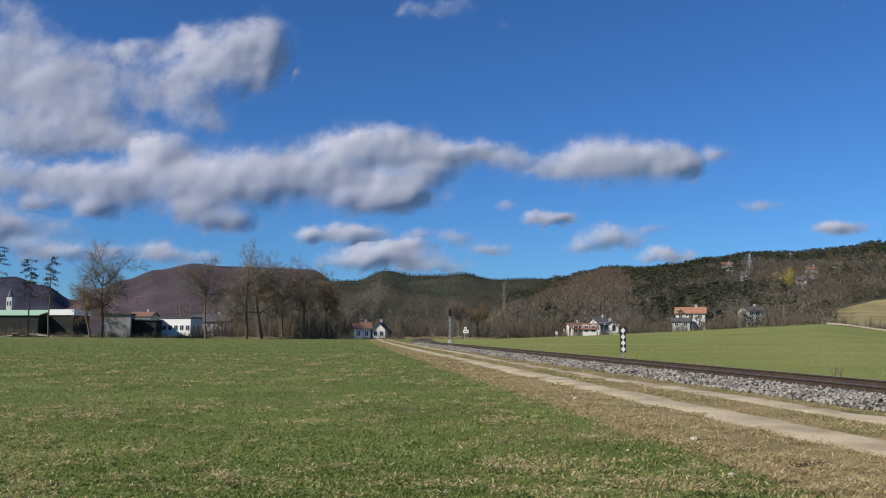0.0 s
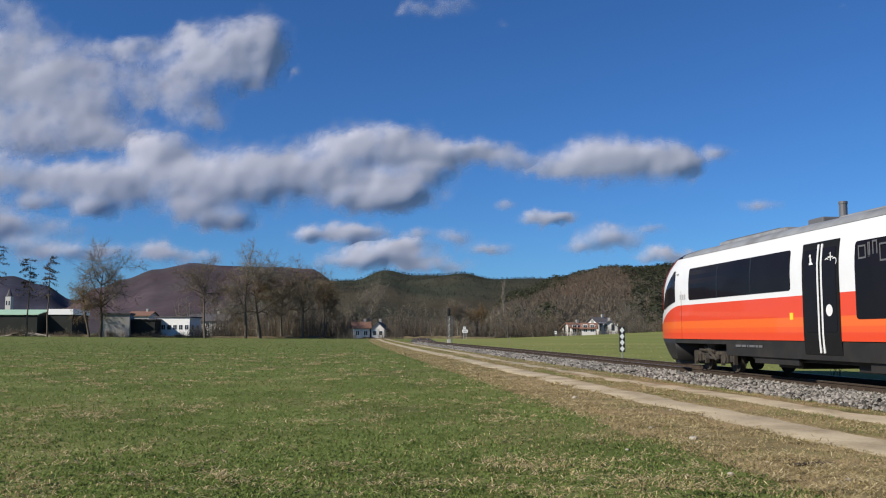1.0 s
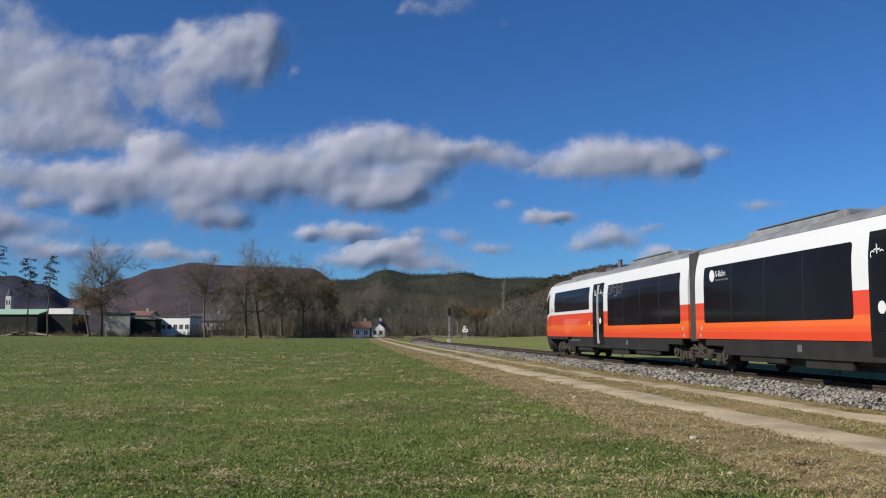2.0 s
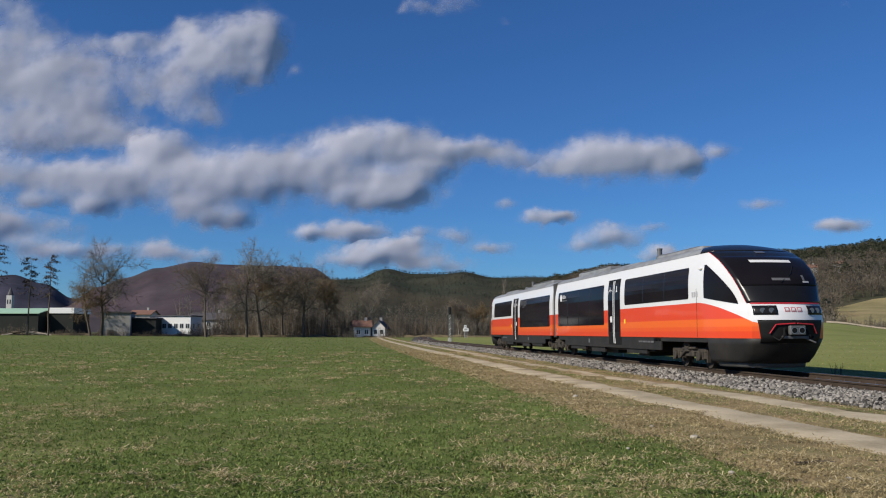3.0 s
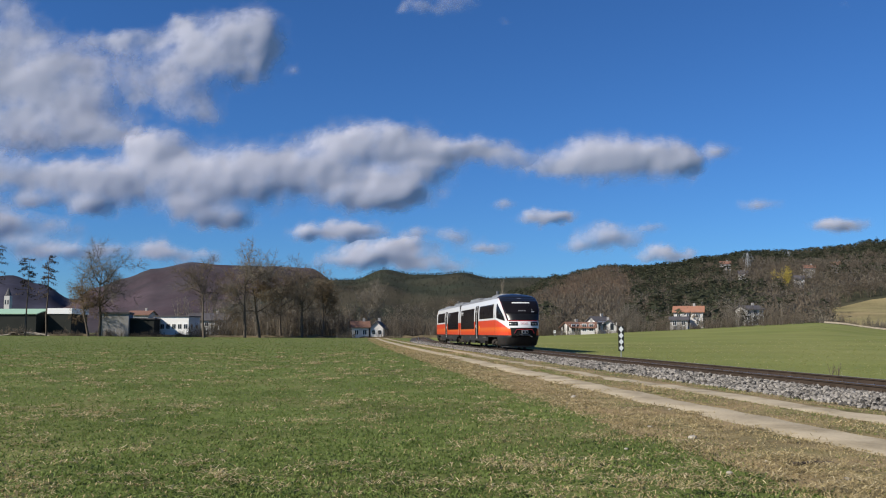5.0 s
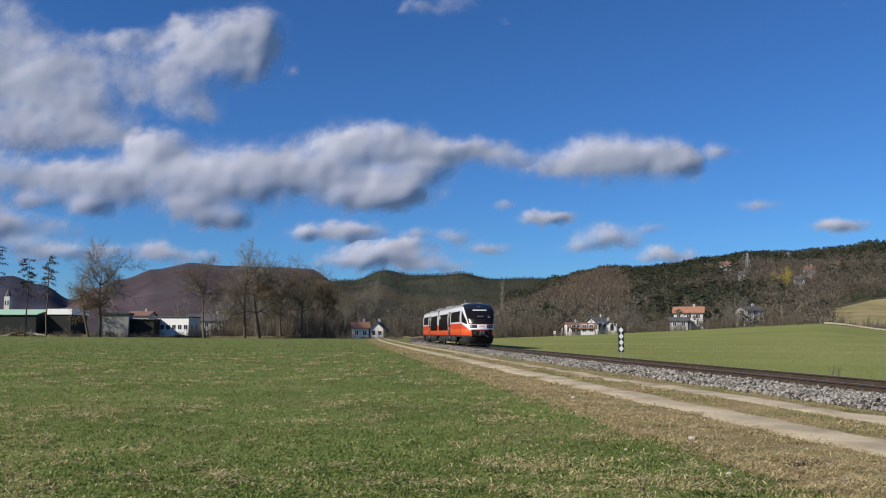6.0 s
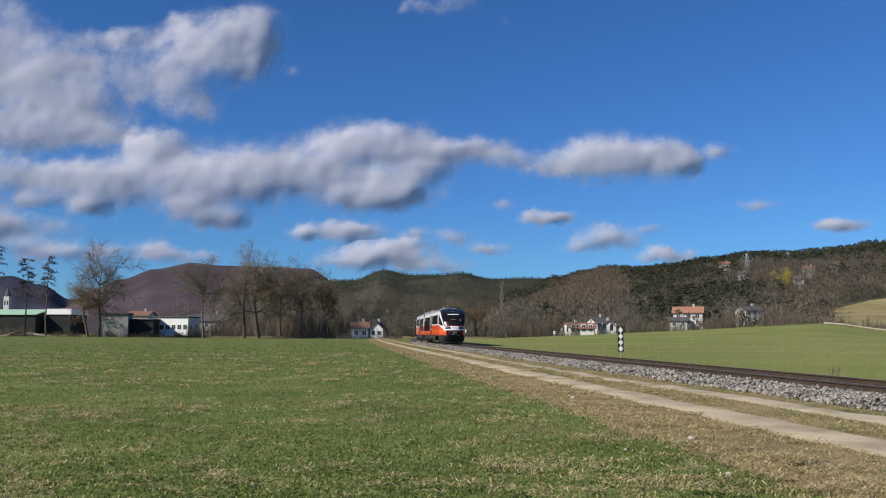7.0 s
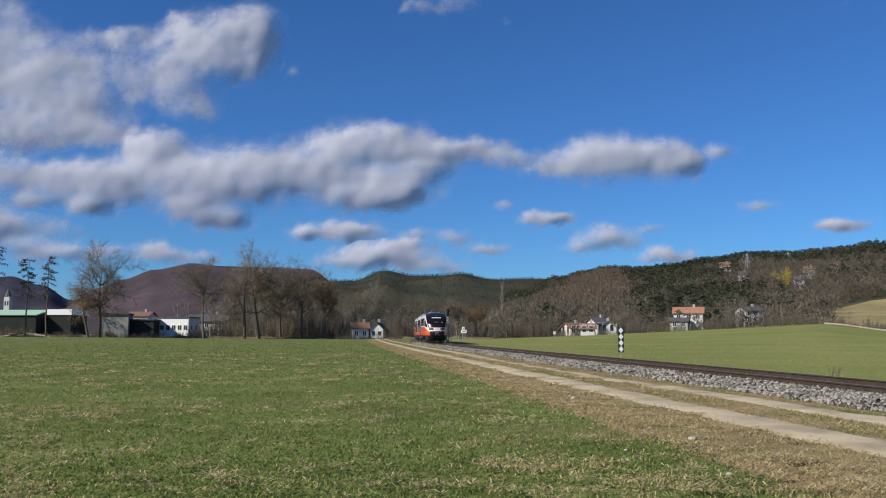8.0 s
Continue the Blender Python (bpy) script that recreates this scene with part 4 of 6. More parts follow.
part("round_mark", bm, PRINT, rear, "round white mark")
part("small_print", boxes(*[(1.76 + 0.22 * i, 1.92 + 0.22 * i, -(half_width(2.58) + 0.02), -(half_width(2.58) + 0.012), 2.56, 2.61) for i in range(4)]), PRINT_DIM, rear)
for car_, way_ in TRAIN:
    for ch in car_.children:
        if ch.name.startswith("wheelset"):
            WHEELSETS.append((ch, ch.matrix_basis.copy(), 1 if way_ > 0 else -1))
# ---------------------------------------------------------------- trees
BARK = material("bark_dark", (0.105, 0.085, 0.065), 0.95, vary=0.3, scale=2, fine=14, spec=0.1)
BARK_PALE = material("bark_pale", (0.26, 0.23, 0.19), 0.95, vary=0.3, scale=2, fine=14, spec=0.1, each=0.2)
TWIG = material("twigs_brown", (0.190, 0.155, 0.115), 0.95, vary=0.2, scale=0.5, island=0.35, each=0.15, spec=0.05)
TWIG_GOLD = material("twigs_gold", (0.20, 0.145, 0.085), 0.95, vary=0.2, scale=0.5, island=0.3, spec=0.05)
TWIG_YELLOW = material("twigs_yellow", (0.46, 0.37, 0.085), 0.95, vary=0.2, scale=0.5, island=0.3, spec=0.05)
TWIG_GREY = material("twigs_grey", (0.205, 0.182, 0.145), 0.95, vary=0.2, scale=0.5, island=0.35, each=0.15, spec=0.05)
NEEDLE = material("needles_dark_green", (0.024, 0.040, 0.016), 0.9, vary=0.3, scale=0.3, island=0.4, spec=0.1)
NEEDLE_PINE = material("needles_pine", (0.070, 0.054, 0.040), 0.9, vary=0.3, scale=0.3, island=0.4, spec=0.1)


def let_through(m, share):
    """Fine twigs and needles pass light on from whichever side it falls."""
    n, l = m.node_tree.nodes, m.node_tree.links
    bsdf = n["Principled BSDF"]
    tr = n.new("ShaderNodeBsdfTranslucent")
    l.new(bsdf.inputs["Base Color"].links[0].from_socket, tr.inputs["Color"])
    mix = n.new("ShaderNodeMixShader")
    mix.inputs[0].default_value = share
    l.new(bsdf.outputs[0], mix.inputs[1])
    l.new(tr.outputs[0], mix.inputs[2])
    l.new(mix.outputs[0], n["Material Output"].inputs["Surface"])


for twigs in (TWIG, TWIG_GOLD, TWIG_YELLOW, TWIG_GREY):
    let_through(twigs, 0.35)


def tube(V, T, a, b, r0, r1, n=4):
    a, b = np.array(a, float), np.array(b, float)
    d = b - a
    d /= np.linalg.norm(d) + 1e-9
    u = np.cross(d, (0.3, 0.9, 0.1))
    u /= np.linalg.norm(u) + 1e-9
    w = np.cross(d, u)
    k = len(V)
    for c, r in ((a, r0), (b, r1)):
        for i in range(n):
            q = 2 * math.pi * i / n
            V.append(c + r * (math.cos(q) * u + math.sin(q) * w))
    for i in range(n):
        j = (i + 1) % n
        T.append((k + i, k + j, k + n + j))
        T.append((k + i, k + n + j, k + n + i))


def branch(rng, V, T, TV, TT, p, d, length, r, level, droop, spread):
    """Grows one limb in bent steps, with side limbs and, at the ends, sprays of thin twigs."""
    steps = 4 if level < 2 else 3
    for i in range(steps):
        nd = d + rng.normal(0, 0.16, 3) + np.array((0, 0, 0.05 - droop * level))
        nd /= np.linalg.norm(nd)
        q = p + nd * length / steps
        r2 = r * (1 - 0.62 * (i + 1) / steps)
        if level < 3:
            tube(V, T, p, q, r * (1 - 0.62 * i / steps), r2, 5 if level < 1 else 4)
        else:
            spray(rng, TV, TT, p, nd, length * 0.9, max(0.045, r))
        if level < 3 and (i > 0 or level > 0):
            for _ in range(2 if level < 2 else 2):
                side = rng.normal(0, 1, 3)
                side -= side @ nd * nd
                side /= np.linalg.norm(side) + 1e-9
                cd = nd * (1 - 0.45 * spread) + side * (0.5 + 0.5 * spread) * rng.uniform(0.6, 1.1)
                cd /= np.linalg.norm(cd)
                branch(rng, V, T, TV, TT, q, cd, length * rng.uniform(0.48, 0.68), r2 * 0.6, level + 1, droop, spread)
        p, d = q, nd
    if level < 3:
        branch(rng, V, T, TV, TT, p, d, length * 0.55, r * 0.38, level + 1, droop, spread)


def spray(rng, TV, TT, p, d, length, w):
    for _ in range(4):
        e = d + rng.normal(0, 0.5, 3)
        e /= np.linalg.norm(e)
        side = np.cross(e, rng.normal(0, 1, 3))
        side = side / (np.linalg.norm(side) + 1e-9) * w * 0.55
        k = len(TV)
        TV += [p - side, p + side, p + e * length * rng.uniform(0.6, 1.2)]
        TT.append((k, k + 1, k + 2))


def bare_tree(name, seed, height, radius, spread, droop, bark, twig, label, lean=(0, 0), fork=0.35):
    rng = np.random.default_rng(seed)
    V, T, TV, TT = [], [], [], []
    p = np.zeros(3) - np.array((0, 0, 0.3))
    d = np.array((lean[0], lean[1], 1.0))
    d /= np.linalg.norm(d)
    n = 5
    for i in range(n):
        nd = d + rng.normal(0, 0.05, 3)
        nd /= np.linalg.norm(nd)
        q = p + nd * height * 0.62 / n
        tube(V, T, p, q, radius * (1 - 0.13 * i), radius * (1 - 0.13 * (i + 1)), 7)
        if i >= n * fork:
            for _ in range(2 if i < n - 1 else 3):
                side = rng.normal(0, 1, 3)
                side[2] = abs(side[2]) * 0.4
                side /= np.linalg.norm(side)
                cd = nd * (0.75 - 0.4 * spread) + side * (0.35 + 0.5 * spread)
                cd /= np.linalg.norm(cd)
                branch(rng, V, T, TV, TT, q, cd, height * rng.uniform(0.24, 0.34), radius * 0.42, 1, droop, spread)
        p, d = q, nd
    branch(rng, V, T, TV, TT, p, d, height * 0.32, radius * 0.4, 1, droop, spread)
    tree = empty(name, label, "tree", group="bare trees along the field edge")
    for nm, vv, tt, mm in (("trunk", V, T, bark), ("crown", TV, TT, twig)):
        ob = soup(nm, np.array(vv), np.array(tt), [mm])
        ob.parent = tree
    return tree


def poplar(seed, height, label):
    """A tall narrow column: short limbs that all rise close along the stem."""
    rng = np.random.default_rng(seed)
    V, T, TV, TT = [], [], [], []
    for i in range(6):
        tube(V, T, (0, 0, height * i / 6.2 - 0.3), (0, 0, height * (i + 1) / 6.2), 0.3 * (1 - i / 6.6), 0.3 * (1 - (i + 1) / 6.6), 6)
    for _ in range(130):
        q, a = rng.uniform(0.12, 0.92), rng.uniform(0, 6.28)
        d = np.array((math.cos(a) * 0.30, math.sin(a) * 0.30, 1.0))
        b, ln = np.array((0, 0, height * q)), height * rng.uniform(0.08, 0.20) * (1.15 - q * 0.6)
        tube(V, T, b, b + d * ln, 0.06, 0.02, 3)
        for f in (0.3, 0.5, 0.7, 0.9):
            spray(rng, TV, TT, b + d * ln * f, d, ln * 0.35, 0.06)
    tree = empty("poplar_tree", label, "tree", group="bare trees along the field edge")
    for nm, vv, tt, mm in (("trunk", V, T, BARK_PALE), ("crown", TV, TT, TWIG_GREY)):
        soup(nm, np.array(vv), np.array(tt), [mm]).parent = tree
    return tree


def pine(seed, height, label):
    rng = np.random.default_rng(seed)
    V, T, TV, TT = [], [], [], []
    p, d = np.array((0, 0, -0.3)), np.array((rng.normal(0, .03), 0, 1.0))
    for i in range(8):
        q = p + d * height / 8 + np.append(rng.normal(0, 0.12, 2), 0)
        tube(V, T, p, q, 0.26 * (1 - i / 9.5), 0.26 * (1 - (i + 1) / 9.5), 6)
        p = q
    for i in range(30):
        h = height * (0.5 + 0.5 * (i + rng.uniform(0, 1)) / 30)
        a = rng.uniform(0, 6.28)
        ln = (1.0 - 0.6 * (h / height)) * height * rng.uniform(0.13, 0.21)
        e = np.array((math.cos(a) * ln, math.sin(a) * ln, ln * rng.uniform(-0.55, 0.10)))
        b = np.array((0, 0, h))
        tube(V, T, b, b + e, 0.07, 0.03, 4)
        for k in range(34 if h > height * 0.62 else 12):
            f = rng.uniform(0.3, 1.1)
            c = b + e * f + rng.normal(0, 0.27, 3) * np.array((1, 1, 0.5))
            s1, s2 = rng.normal(0, 0.20, 3), rng.normal(0, 0.20, 3)
            k0 = len(TV)
            TV += [c, c + s1, c + s2 + np.array((0, 0, 0.12))]
            TT.append((k0, k0 + 1, k0 + 2))
    tree = empty("pine_tree", label, "tree", group="pines by the sheds")
    for nm, vv, tt, mm in (("trunk", V, T, BARK), ("crown", TV, TT, NEEDLE_PINE)):
        ob = soup(nm, np.array(vv), np.array(tt), [mm])
        ob.parent = tree
    return tree


def thicket(name, seed, width, height, depth, count, mats, label):
    """A clump of bare saplings and brush: many thin upright stems with fine twigs that thin out to an uneven top."""
    rng = np.random.default_rng(seed)
    V, T, M = [], [], []
    for _ in range(count):
        x, y = rng.uniform(-width / 2, width / 2), rng.uniform(-depth / 2, depth / 2)
        h = height * rng.uniform(0.45, 1.0) * (0.75 + 0.25 * noise.noise((x * 0.35 + seed, 1.3, 0.0)) * 2)
        lean = rng.normal(0, 0.12, 2)
        base = np.array((x, y, -0.2))
        pale = rng.random() < 0.10
        k = len(T)
        top = base + np.array((lean[0] * h, lean[1] * h, h))
        knee = base + (top - base) * 0.5 + np.append(rng.normal(0, 0.03 * h, 2), 0)
        tube(V, T, base, knee, 0.10 if pale else 0.075, 0.05, 3)
        tube(V, T, knee, top, 0.05, 0.012, 3)
        M += [1 if pale else 0] * (len(T) - k)
        reach = h * rng.uniform(0.13, 0.24)
        for _ in range(74):
            f = rng.uniform(0.06, 1.0)
            c = (base + (knee - base) * f * 2 if f < 0.5 else knee + (top - knee) * (f * 2 - 1))
            e = rng.normal(0, 1, 3)
            e[2] = abs(e[2]) * 0.7 + 0.25
            e *= rng.uniform(0.35, 1.0) / np.linalg.norm(e) * reach * (1.25 - 0.75 * f)
            c = c + e * rng.uniform(0.0, 0.9)
            e = e * 0.7 + rng.normal(0, 0.22 * reach, 3)
            side = np.cross(e, rng.normal(0, 1, 3))
            side *= 0.034 / (np.linalg.norm(side) + 1e-9)
            k0 = len(V)
            V += [c - side, c + side, c + e]
            T.append((k0, k0 + 1, k0 + 2))
            M.append(2)
    ob = soup(name, np.array(V), np.array(T), mats, M)
    return tagged(ob, label, "thicket", kind="stuff")


def at(a, d, lift=0.0):
    """Ground point at the bearing a (thousandths) and distance d."""
    x = a * d / 1000
    return x, d, ground_z(x, d) + lift


def place(ob, a, d, turn=0.0, size=1.0, lift=0.0):
    x, y, z = at(a, d, lift)
    ob.matrix_basis = pose(x, y, z, 0, 0, turn) @ Matrix.Scale(size, 4)
    return ob


def wood_edge():
    place(pine(1, 20.5, "tall slender pine with a thin flat crown"), -472, 228)
    place(pine(2, 20.8, "tall slender pine with a thin flat crown"), -448, 228)
    place(pine(5, 24.0, "tall slender pine with a thin flat crown"), -509, 224)
    place(bare_tree("bare_tree", 3, 22.5, 0.45, 1.0, 0.0, BARK, TWIG_GREY, "tall leafless tree with a broad fine crown"), -388, 230)
    place(bare_tree("bare_tree", 4, 15.0, 0.36, 1.0, 0.05, BARK, TWIG_GOLD, "leafless leaning tree with yellowish twigs", lean=(-0.2, 0)), -400, 226)
    place(bare_tree("bare_tree", 6, 18.5, 0.36, 0.8, 0.0, BARK, TWIG, "sparse leafless tree with a dark leaning trunk", lean=(-0.16, 0), fork=0.5), -269, 218)
    place(bare_tree("bare_tree", 7, 22.5, 0.42, 1.0, 0.0, BARK, TWIG_GREY, "tall leafless tree with a broad fine crown"), -223, 226)
    place(bare_tree("bare_tree", 8, 19.0, 0.40, 1.0, 0.04, BARK, TWIG_GOLD, "leafless tree with golden brown twigs"), -206, 232)
    place(bare_tree("bare_tree", 9, 19.5, 0.42, 1.0, 0.0, BARK, TWIG, "leafless tree with a dense brown crown"), -158, 236)
    place(bare_tree("bare_tree", 10, 17.0, 0.38, 1.0, 0.0, BARK, TWIG, "leafless tree with a dense brown crown"), -182, 240)
    place(bare_tree("bare_tree", 12, 16.0, 0.36, 1.0, 0.0, BARK, TWIG_GOLD, "leafless tree with golden brown twigs"), -135, 240)
    place(bare_tree("bare_tree", 13, 14.0, 0.3, 0.6, 0.0, BARK_PALE, TWIG_GREY, "leafless tree with pale bark"), -85, 246)
    place(bare_tree("bare_tree", 14, 9.5, 0.22, 0.6, 0.0, BARK_PALE, TWIG, "leafless tree with pale bark"), 18, 250)
    place(poplar(15, 21.0, "tall narrow leafless poplar above the brush"), 70, 330)
    place(bare_tree("bare_tree", 16, 9.0, 0.22, 0.7, 0.0, BARK, TWIG_GOLD, "leafless tree with golden brown twigs"), 38, 250)
    kinds = [thicket("thicket", 21, 16, 9.0, 6, 72, [BARK, BARK_PALE, TWIG], "leafless brown brush and saplings at the field edge"),
             thicket("thicket", 22, 16, 10.0, 6, 72, [BARK, BARK_PALE, TWIG_GREY], "leafless grey-brown brush and saplings at the field edge"),
             thicket("thicket", 23, 16, 7.5, 6, 72, [BARK, BARK_PALE, TWIG], "leafless brown brush and saplings at the field edge")]
    rng = random.Random(5)
    used = set()
    for row, (dist, size) in enumerate(((244, 0.85), (256, 1.0), (272, 1.2), (292, 1.35))):
        a = -262 + row * 7
        while a < 540:
            i = rng.randrange(3)
            big = 1.45 if -250 < a < -120 else 0.78 if -110 < a < -40 and row < 2 else 1.0
            if a > 130:
                big *= (0.62 if row < 2 else 0.85) * (0.42 if a > 395 else 1.0)
            front = row == 0 and (130 < a < 205 or 250 < a < 310 or 335 < a < 370)
            if front:
                big *= 0.38
            skip = row == 1 and (138 < a < 200 or 255 < a < 302 or 335 < a < 368)
            if not skip:
                s = size * big * rng.uniform(0.8, 1.15)
                ob = kinds[i] if i not in used else copy_thing(kinds[i], Matrix())
                used.add(i)
                place(ob, a, dist + rng.uniform(-4, 4), rng.choice((0, 180)) + rng.uniform(-15, 15), s)
            a += rng.uniform(38, 52) * size * (0.8 if big < 1 else 1.1)
    for a, f, h in ((388, 0.34, 15.0),):
        yt = bare_tree("bare_tree", 40 + int(h), h, 0.3, 1.0, 0.0, BARK, TWIG_YELLOW, "willow with bright yellow twigs on the hillside")
        yt.matrix_basis = pose(*hill_point(RIDGE_RIGHT, 260, 1150, -4, 10, a, f))
    # thin brush before the small houses
    for a, s, d in ((-108, 0.30, 233), (-58, 0.4, 234), (150, 0.22, 238), (184, 0.26, 238), (268, 0.34, 246), (296, 0.4, 250)):
        place(copy_thing(kinds[1], Matrix()), a, d, rng.uniform(-20, 20), s)
    # low scrub in front of the sheds
    for i in range(17):
        place(copy_thing(kinds[2], Matrix()), -525 + 16 * i + rng.uniform(-5, 5), 235.5, rng.uniform(0, 20), rng.uniform(0.16, 0.40))


wood_edge()


# ---------------------------------------------------------------- woods on the hills
def conifer_proto(rng, n=40):
    """A pine seen from afar: ragged tufts of needles in a rounded, uneven crown over a bare stem."""
    V, T = [], []
    low, wide = rng.uniform(0.25, 0.5), rng.uniform(0.18, 0.27)
    for _ in range(n):
        q = rng.uniform(0, 1.0)
        z = low + (1 - low) * q
        r = wide * math.sin(math.pi * (0.18 + 0.80 * q)) * math.sqrt(rng.uniform(0.1, 1.0))
        a = rng.uniform(0, 6.28)
        c = np.array((r * math.cos(a), r * math.sin(a), z - 0.04))
        k = len(V)
        for _ in range(3):
            V.append(c + rng.normal(0, 1, 3) * (0.066, 0.066, 0.036))
        T.append((k, k + 1, k + 2))
    V += [np.array((-0.016, 0, 0)), np.array((0.016, 0.012, 0)), np.array((0.0, 0.0, 0.8))]
    T.append((len(V) - 3, len(V) - 2, len(V) - 1))
    return np.array(V), np.array(T)


def bare_proto(rng, n=48):
    """A leafless tree seen from afar: a haze of short fine twigs in a wide rounded crown."""
    V, T = [], []
    wide, low = rng.uniform(0.26, 0.36), rng.uniform(0.28, 0.42)
    for _ in range(n):
        u = rng.normal(0, 1, 3)
        u /= np.linalg.norm(u)
        c = np.array((0, 0, low + 0.26)) + u * np.array((wide, wide, 0.30)) * rng.uniform(0.15, 1.0) ** 0.5
        e = u * rng.uniform(0.03, 0.10) + np.array((0, 0, 0.05)) + rng.normal(0, 0.03, 3)
        s = np.cross(e, rng.normal(0, 1, 3))
        s *= rng.uniform(0.012, 0.024) / (np.linalg.norm(s) + 1e-9)
        b = len(V)
        V += [c - s, c + s, c + e]
        T.append((b, b + 1, b + 2))
    for _ in range(2):
        a = rng.uniform(0, 6.28)
        b = len(V)
        V += [np.array((-0.013, 0, 0)), np.array((0.013, 0.01, 0)), np.array((0.12 * math.cos(a), 0.12 * math.sin(a), 0.7))]
        T.append((b, b + 1, b + 2))
    return np.array(V), np.array(T)


def forest(name, points, near, far, foot, bumps, count, az, size, green, mats, label, seed, keep_out=None, fmax=1.04, russet=None):
    rng = np.random.default_rng(seed)
    protos = [[conifer_proto(rng) for _ in range(5)], [bare_proto(rng) for _ in range(6)]]
    VV, TT, MM = [], [], []
    n = 0
    for _ in range(count):
        f = math.sqrt(rng.uniform((near / far) ** 2, 1.0))
        f = (f * far - near) / (far - near) * fmax
        a = rng.uniform(*az)
        if keep_out and keep_out(a, f):
            continue
        p = hill_point(points, near, far, foot, bumps, a, f)
        g = green(a, f) + 0.9 * noise.fractal((p[0] / (far * 0.08), p[1] / (far * 0.08), 4.0 + seed), 1.0, 2.0, 3)
        kind = 0 if rng.random() < g else 1
        V, T = protos[kind][rng.integers(len(protos[kind]))]
        h = size * rng.uniform(0.6, 1.25) * (1.0 if kind == 0 else 0.9)
        wide = rng.uniform(0.8, 1.4)
        q = rng.uniform(0, 6.28)
        R = np.array(((math.cos(q) * wide, -math.sin(q) * wide, 0), (math.sin(q) * wide, math.cos(q) * wide, 0), (0, 0, 1)))
        VV.append(V @ R.T * h + np.array(p) - (0, 0, h * 0.06))
        TT.append(T + n)
        n += len(V)
        m = 0 if kind == 0 else (1 if rng.random() < 0.6 else 2)
        if kind and russet and rng.random() < russet(a, f):
            m = 3
        MM.append(np.full(len(T), m))
    ob = soup(name, np.concatenate(VV), np.concatenate(TT), mats, np.concatenate(MM))
    return tagged(ob, label, "forest", kind="stuff")


WOOD_BROWN = material("bare_wood", (0.150, 0.122, 0.090), 0.95, vary=0.28, scale=0.05, fine=0.15, island=0.10, spec=0.03)
WOOD_GREY = material("bare_wood_grey", (0.168, 0.146, 0.114), 0.95, vary=0.28, scale=0.05, fine=0.15, island=0.10, spec=0.03)
WOOD_RUSSET = material("beech_leaf_wood", (0.175, 0.128, 0.092), 0.95, vary=0.25, scale=0.05, fine=0.15, island=0.10, spec=0.03)
RIDGE_PINE = material("ridge_pine", (0.066, 0.070, 0.052), 0.95, vary=0.2, scale=0.02, island=0.2, spec=0.03)
WOOD_GREEN = material("pine_wood", (0.068, 0.074, 0.046), 0.95, vary=0.25, scale=0.05, fine=0.15, island=0.12, spec=0.05)


for twigs in (WOOD_BROWN, WOOD_GREY, WOOD_RUSSET, WOOD_GREEN, RIDGE_PINE):
    let_through(twigs, 0.45)


def meadow_here(a, f):
    return 446 < a < 640 and f < 0.25 + 0.0005 * (a - 446)


forest("hillside_wood", RIDGE_RIGHT, 260, 1150, -4, 10, 14000, (60, 560), 11.5,
       lambda a, f: -0.12 + 1.05 * smooth(0.35, 0.85, f) + 0.55 * smooth(200, 230, a) * (1 - smooth(330, 380, a)) - 0.5 * smooth(130, 150, a) * (1 - smooth(190, 215, a)) * (1 - smooth(0.8, 0.95, f)),
       [WOOD_GREEN, WOOD_BROWN, WOOD_GREY, WOOD_RUSSET], "mixed wood of dark pines and bare brown trees", 31, keep_out=meadow_here,
       russet=lambda a, f: 0.6 * smooth(95, 130, a) * (1 - smooth(205, 240, a)) * smooth(0.2, 0.35, f))
forest("ridge_wood", RIDGE_MID, 1100, 2300, -5, 18, 7000, (-185, 200), 6.0,
       lambda a, f: 0.25 + 0.75 * smooth(0.15, 0.5, f), [RIDGE_PINE, WOOD_BROWN, WOOD_BROWN], "dark conifer wood on a far ridge", 32)


def rock_outcrop(a, f, count, spread, seed):
    """Pale crags that stand out of the wood near the crest."""
    rng = random.Random(seed)
    x, y, z = hill_point(RIDGE_RIGHT, 260, 1150, -4, 10, a, f)
    crag = empty("rock_outcrop", "pale grey limestone crag among the pines", "rock", group="crags on the hillside")
    crag.matrix_basis = pose(x, y, z)
    for _ in range(count):
        bm = bmesh.new()
        bmesh.ops.create_icosphere(bm, subdivisions=2, radius=1.0)
        o = Vector((rng.uniform(0, 50), rng.uniform(0, 50), 0))
        wide, tall = rng.uniform(2.0, 4.5), rng.uniform(3.0, 7.5)
        cx, cy = rng.uniform(-spread, spread), rng.uniform(-4, 4)
        for v in bm.verts:
            v.co *= 1 + 0.5 * noise.noise(v.co * 1.7 + o)
            v.co = Vector((v.co.x * wide + cx, v.co.y * wide + cy, v.co.z * tall + tall * 0.35))
        part("boulder", bm, CRAG, crag)


CRAG = material("limestone", (0.36, 0.35, 0.34), 0.9, vary=0.3, scale=0.3, fine=2.0, bump=0.6, bump_scale=2.0, second=(0.16, 0.15, 0.13), second_scale=0.35, second_at=0.55)
rock_outcrop(172, 0.97, 7, 16, 3)
rock_outcrop(189, 0.96, 6, 14, 4)
rock_outcrop(152, 0.97, 3, 7, 5)
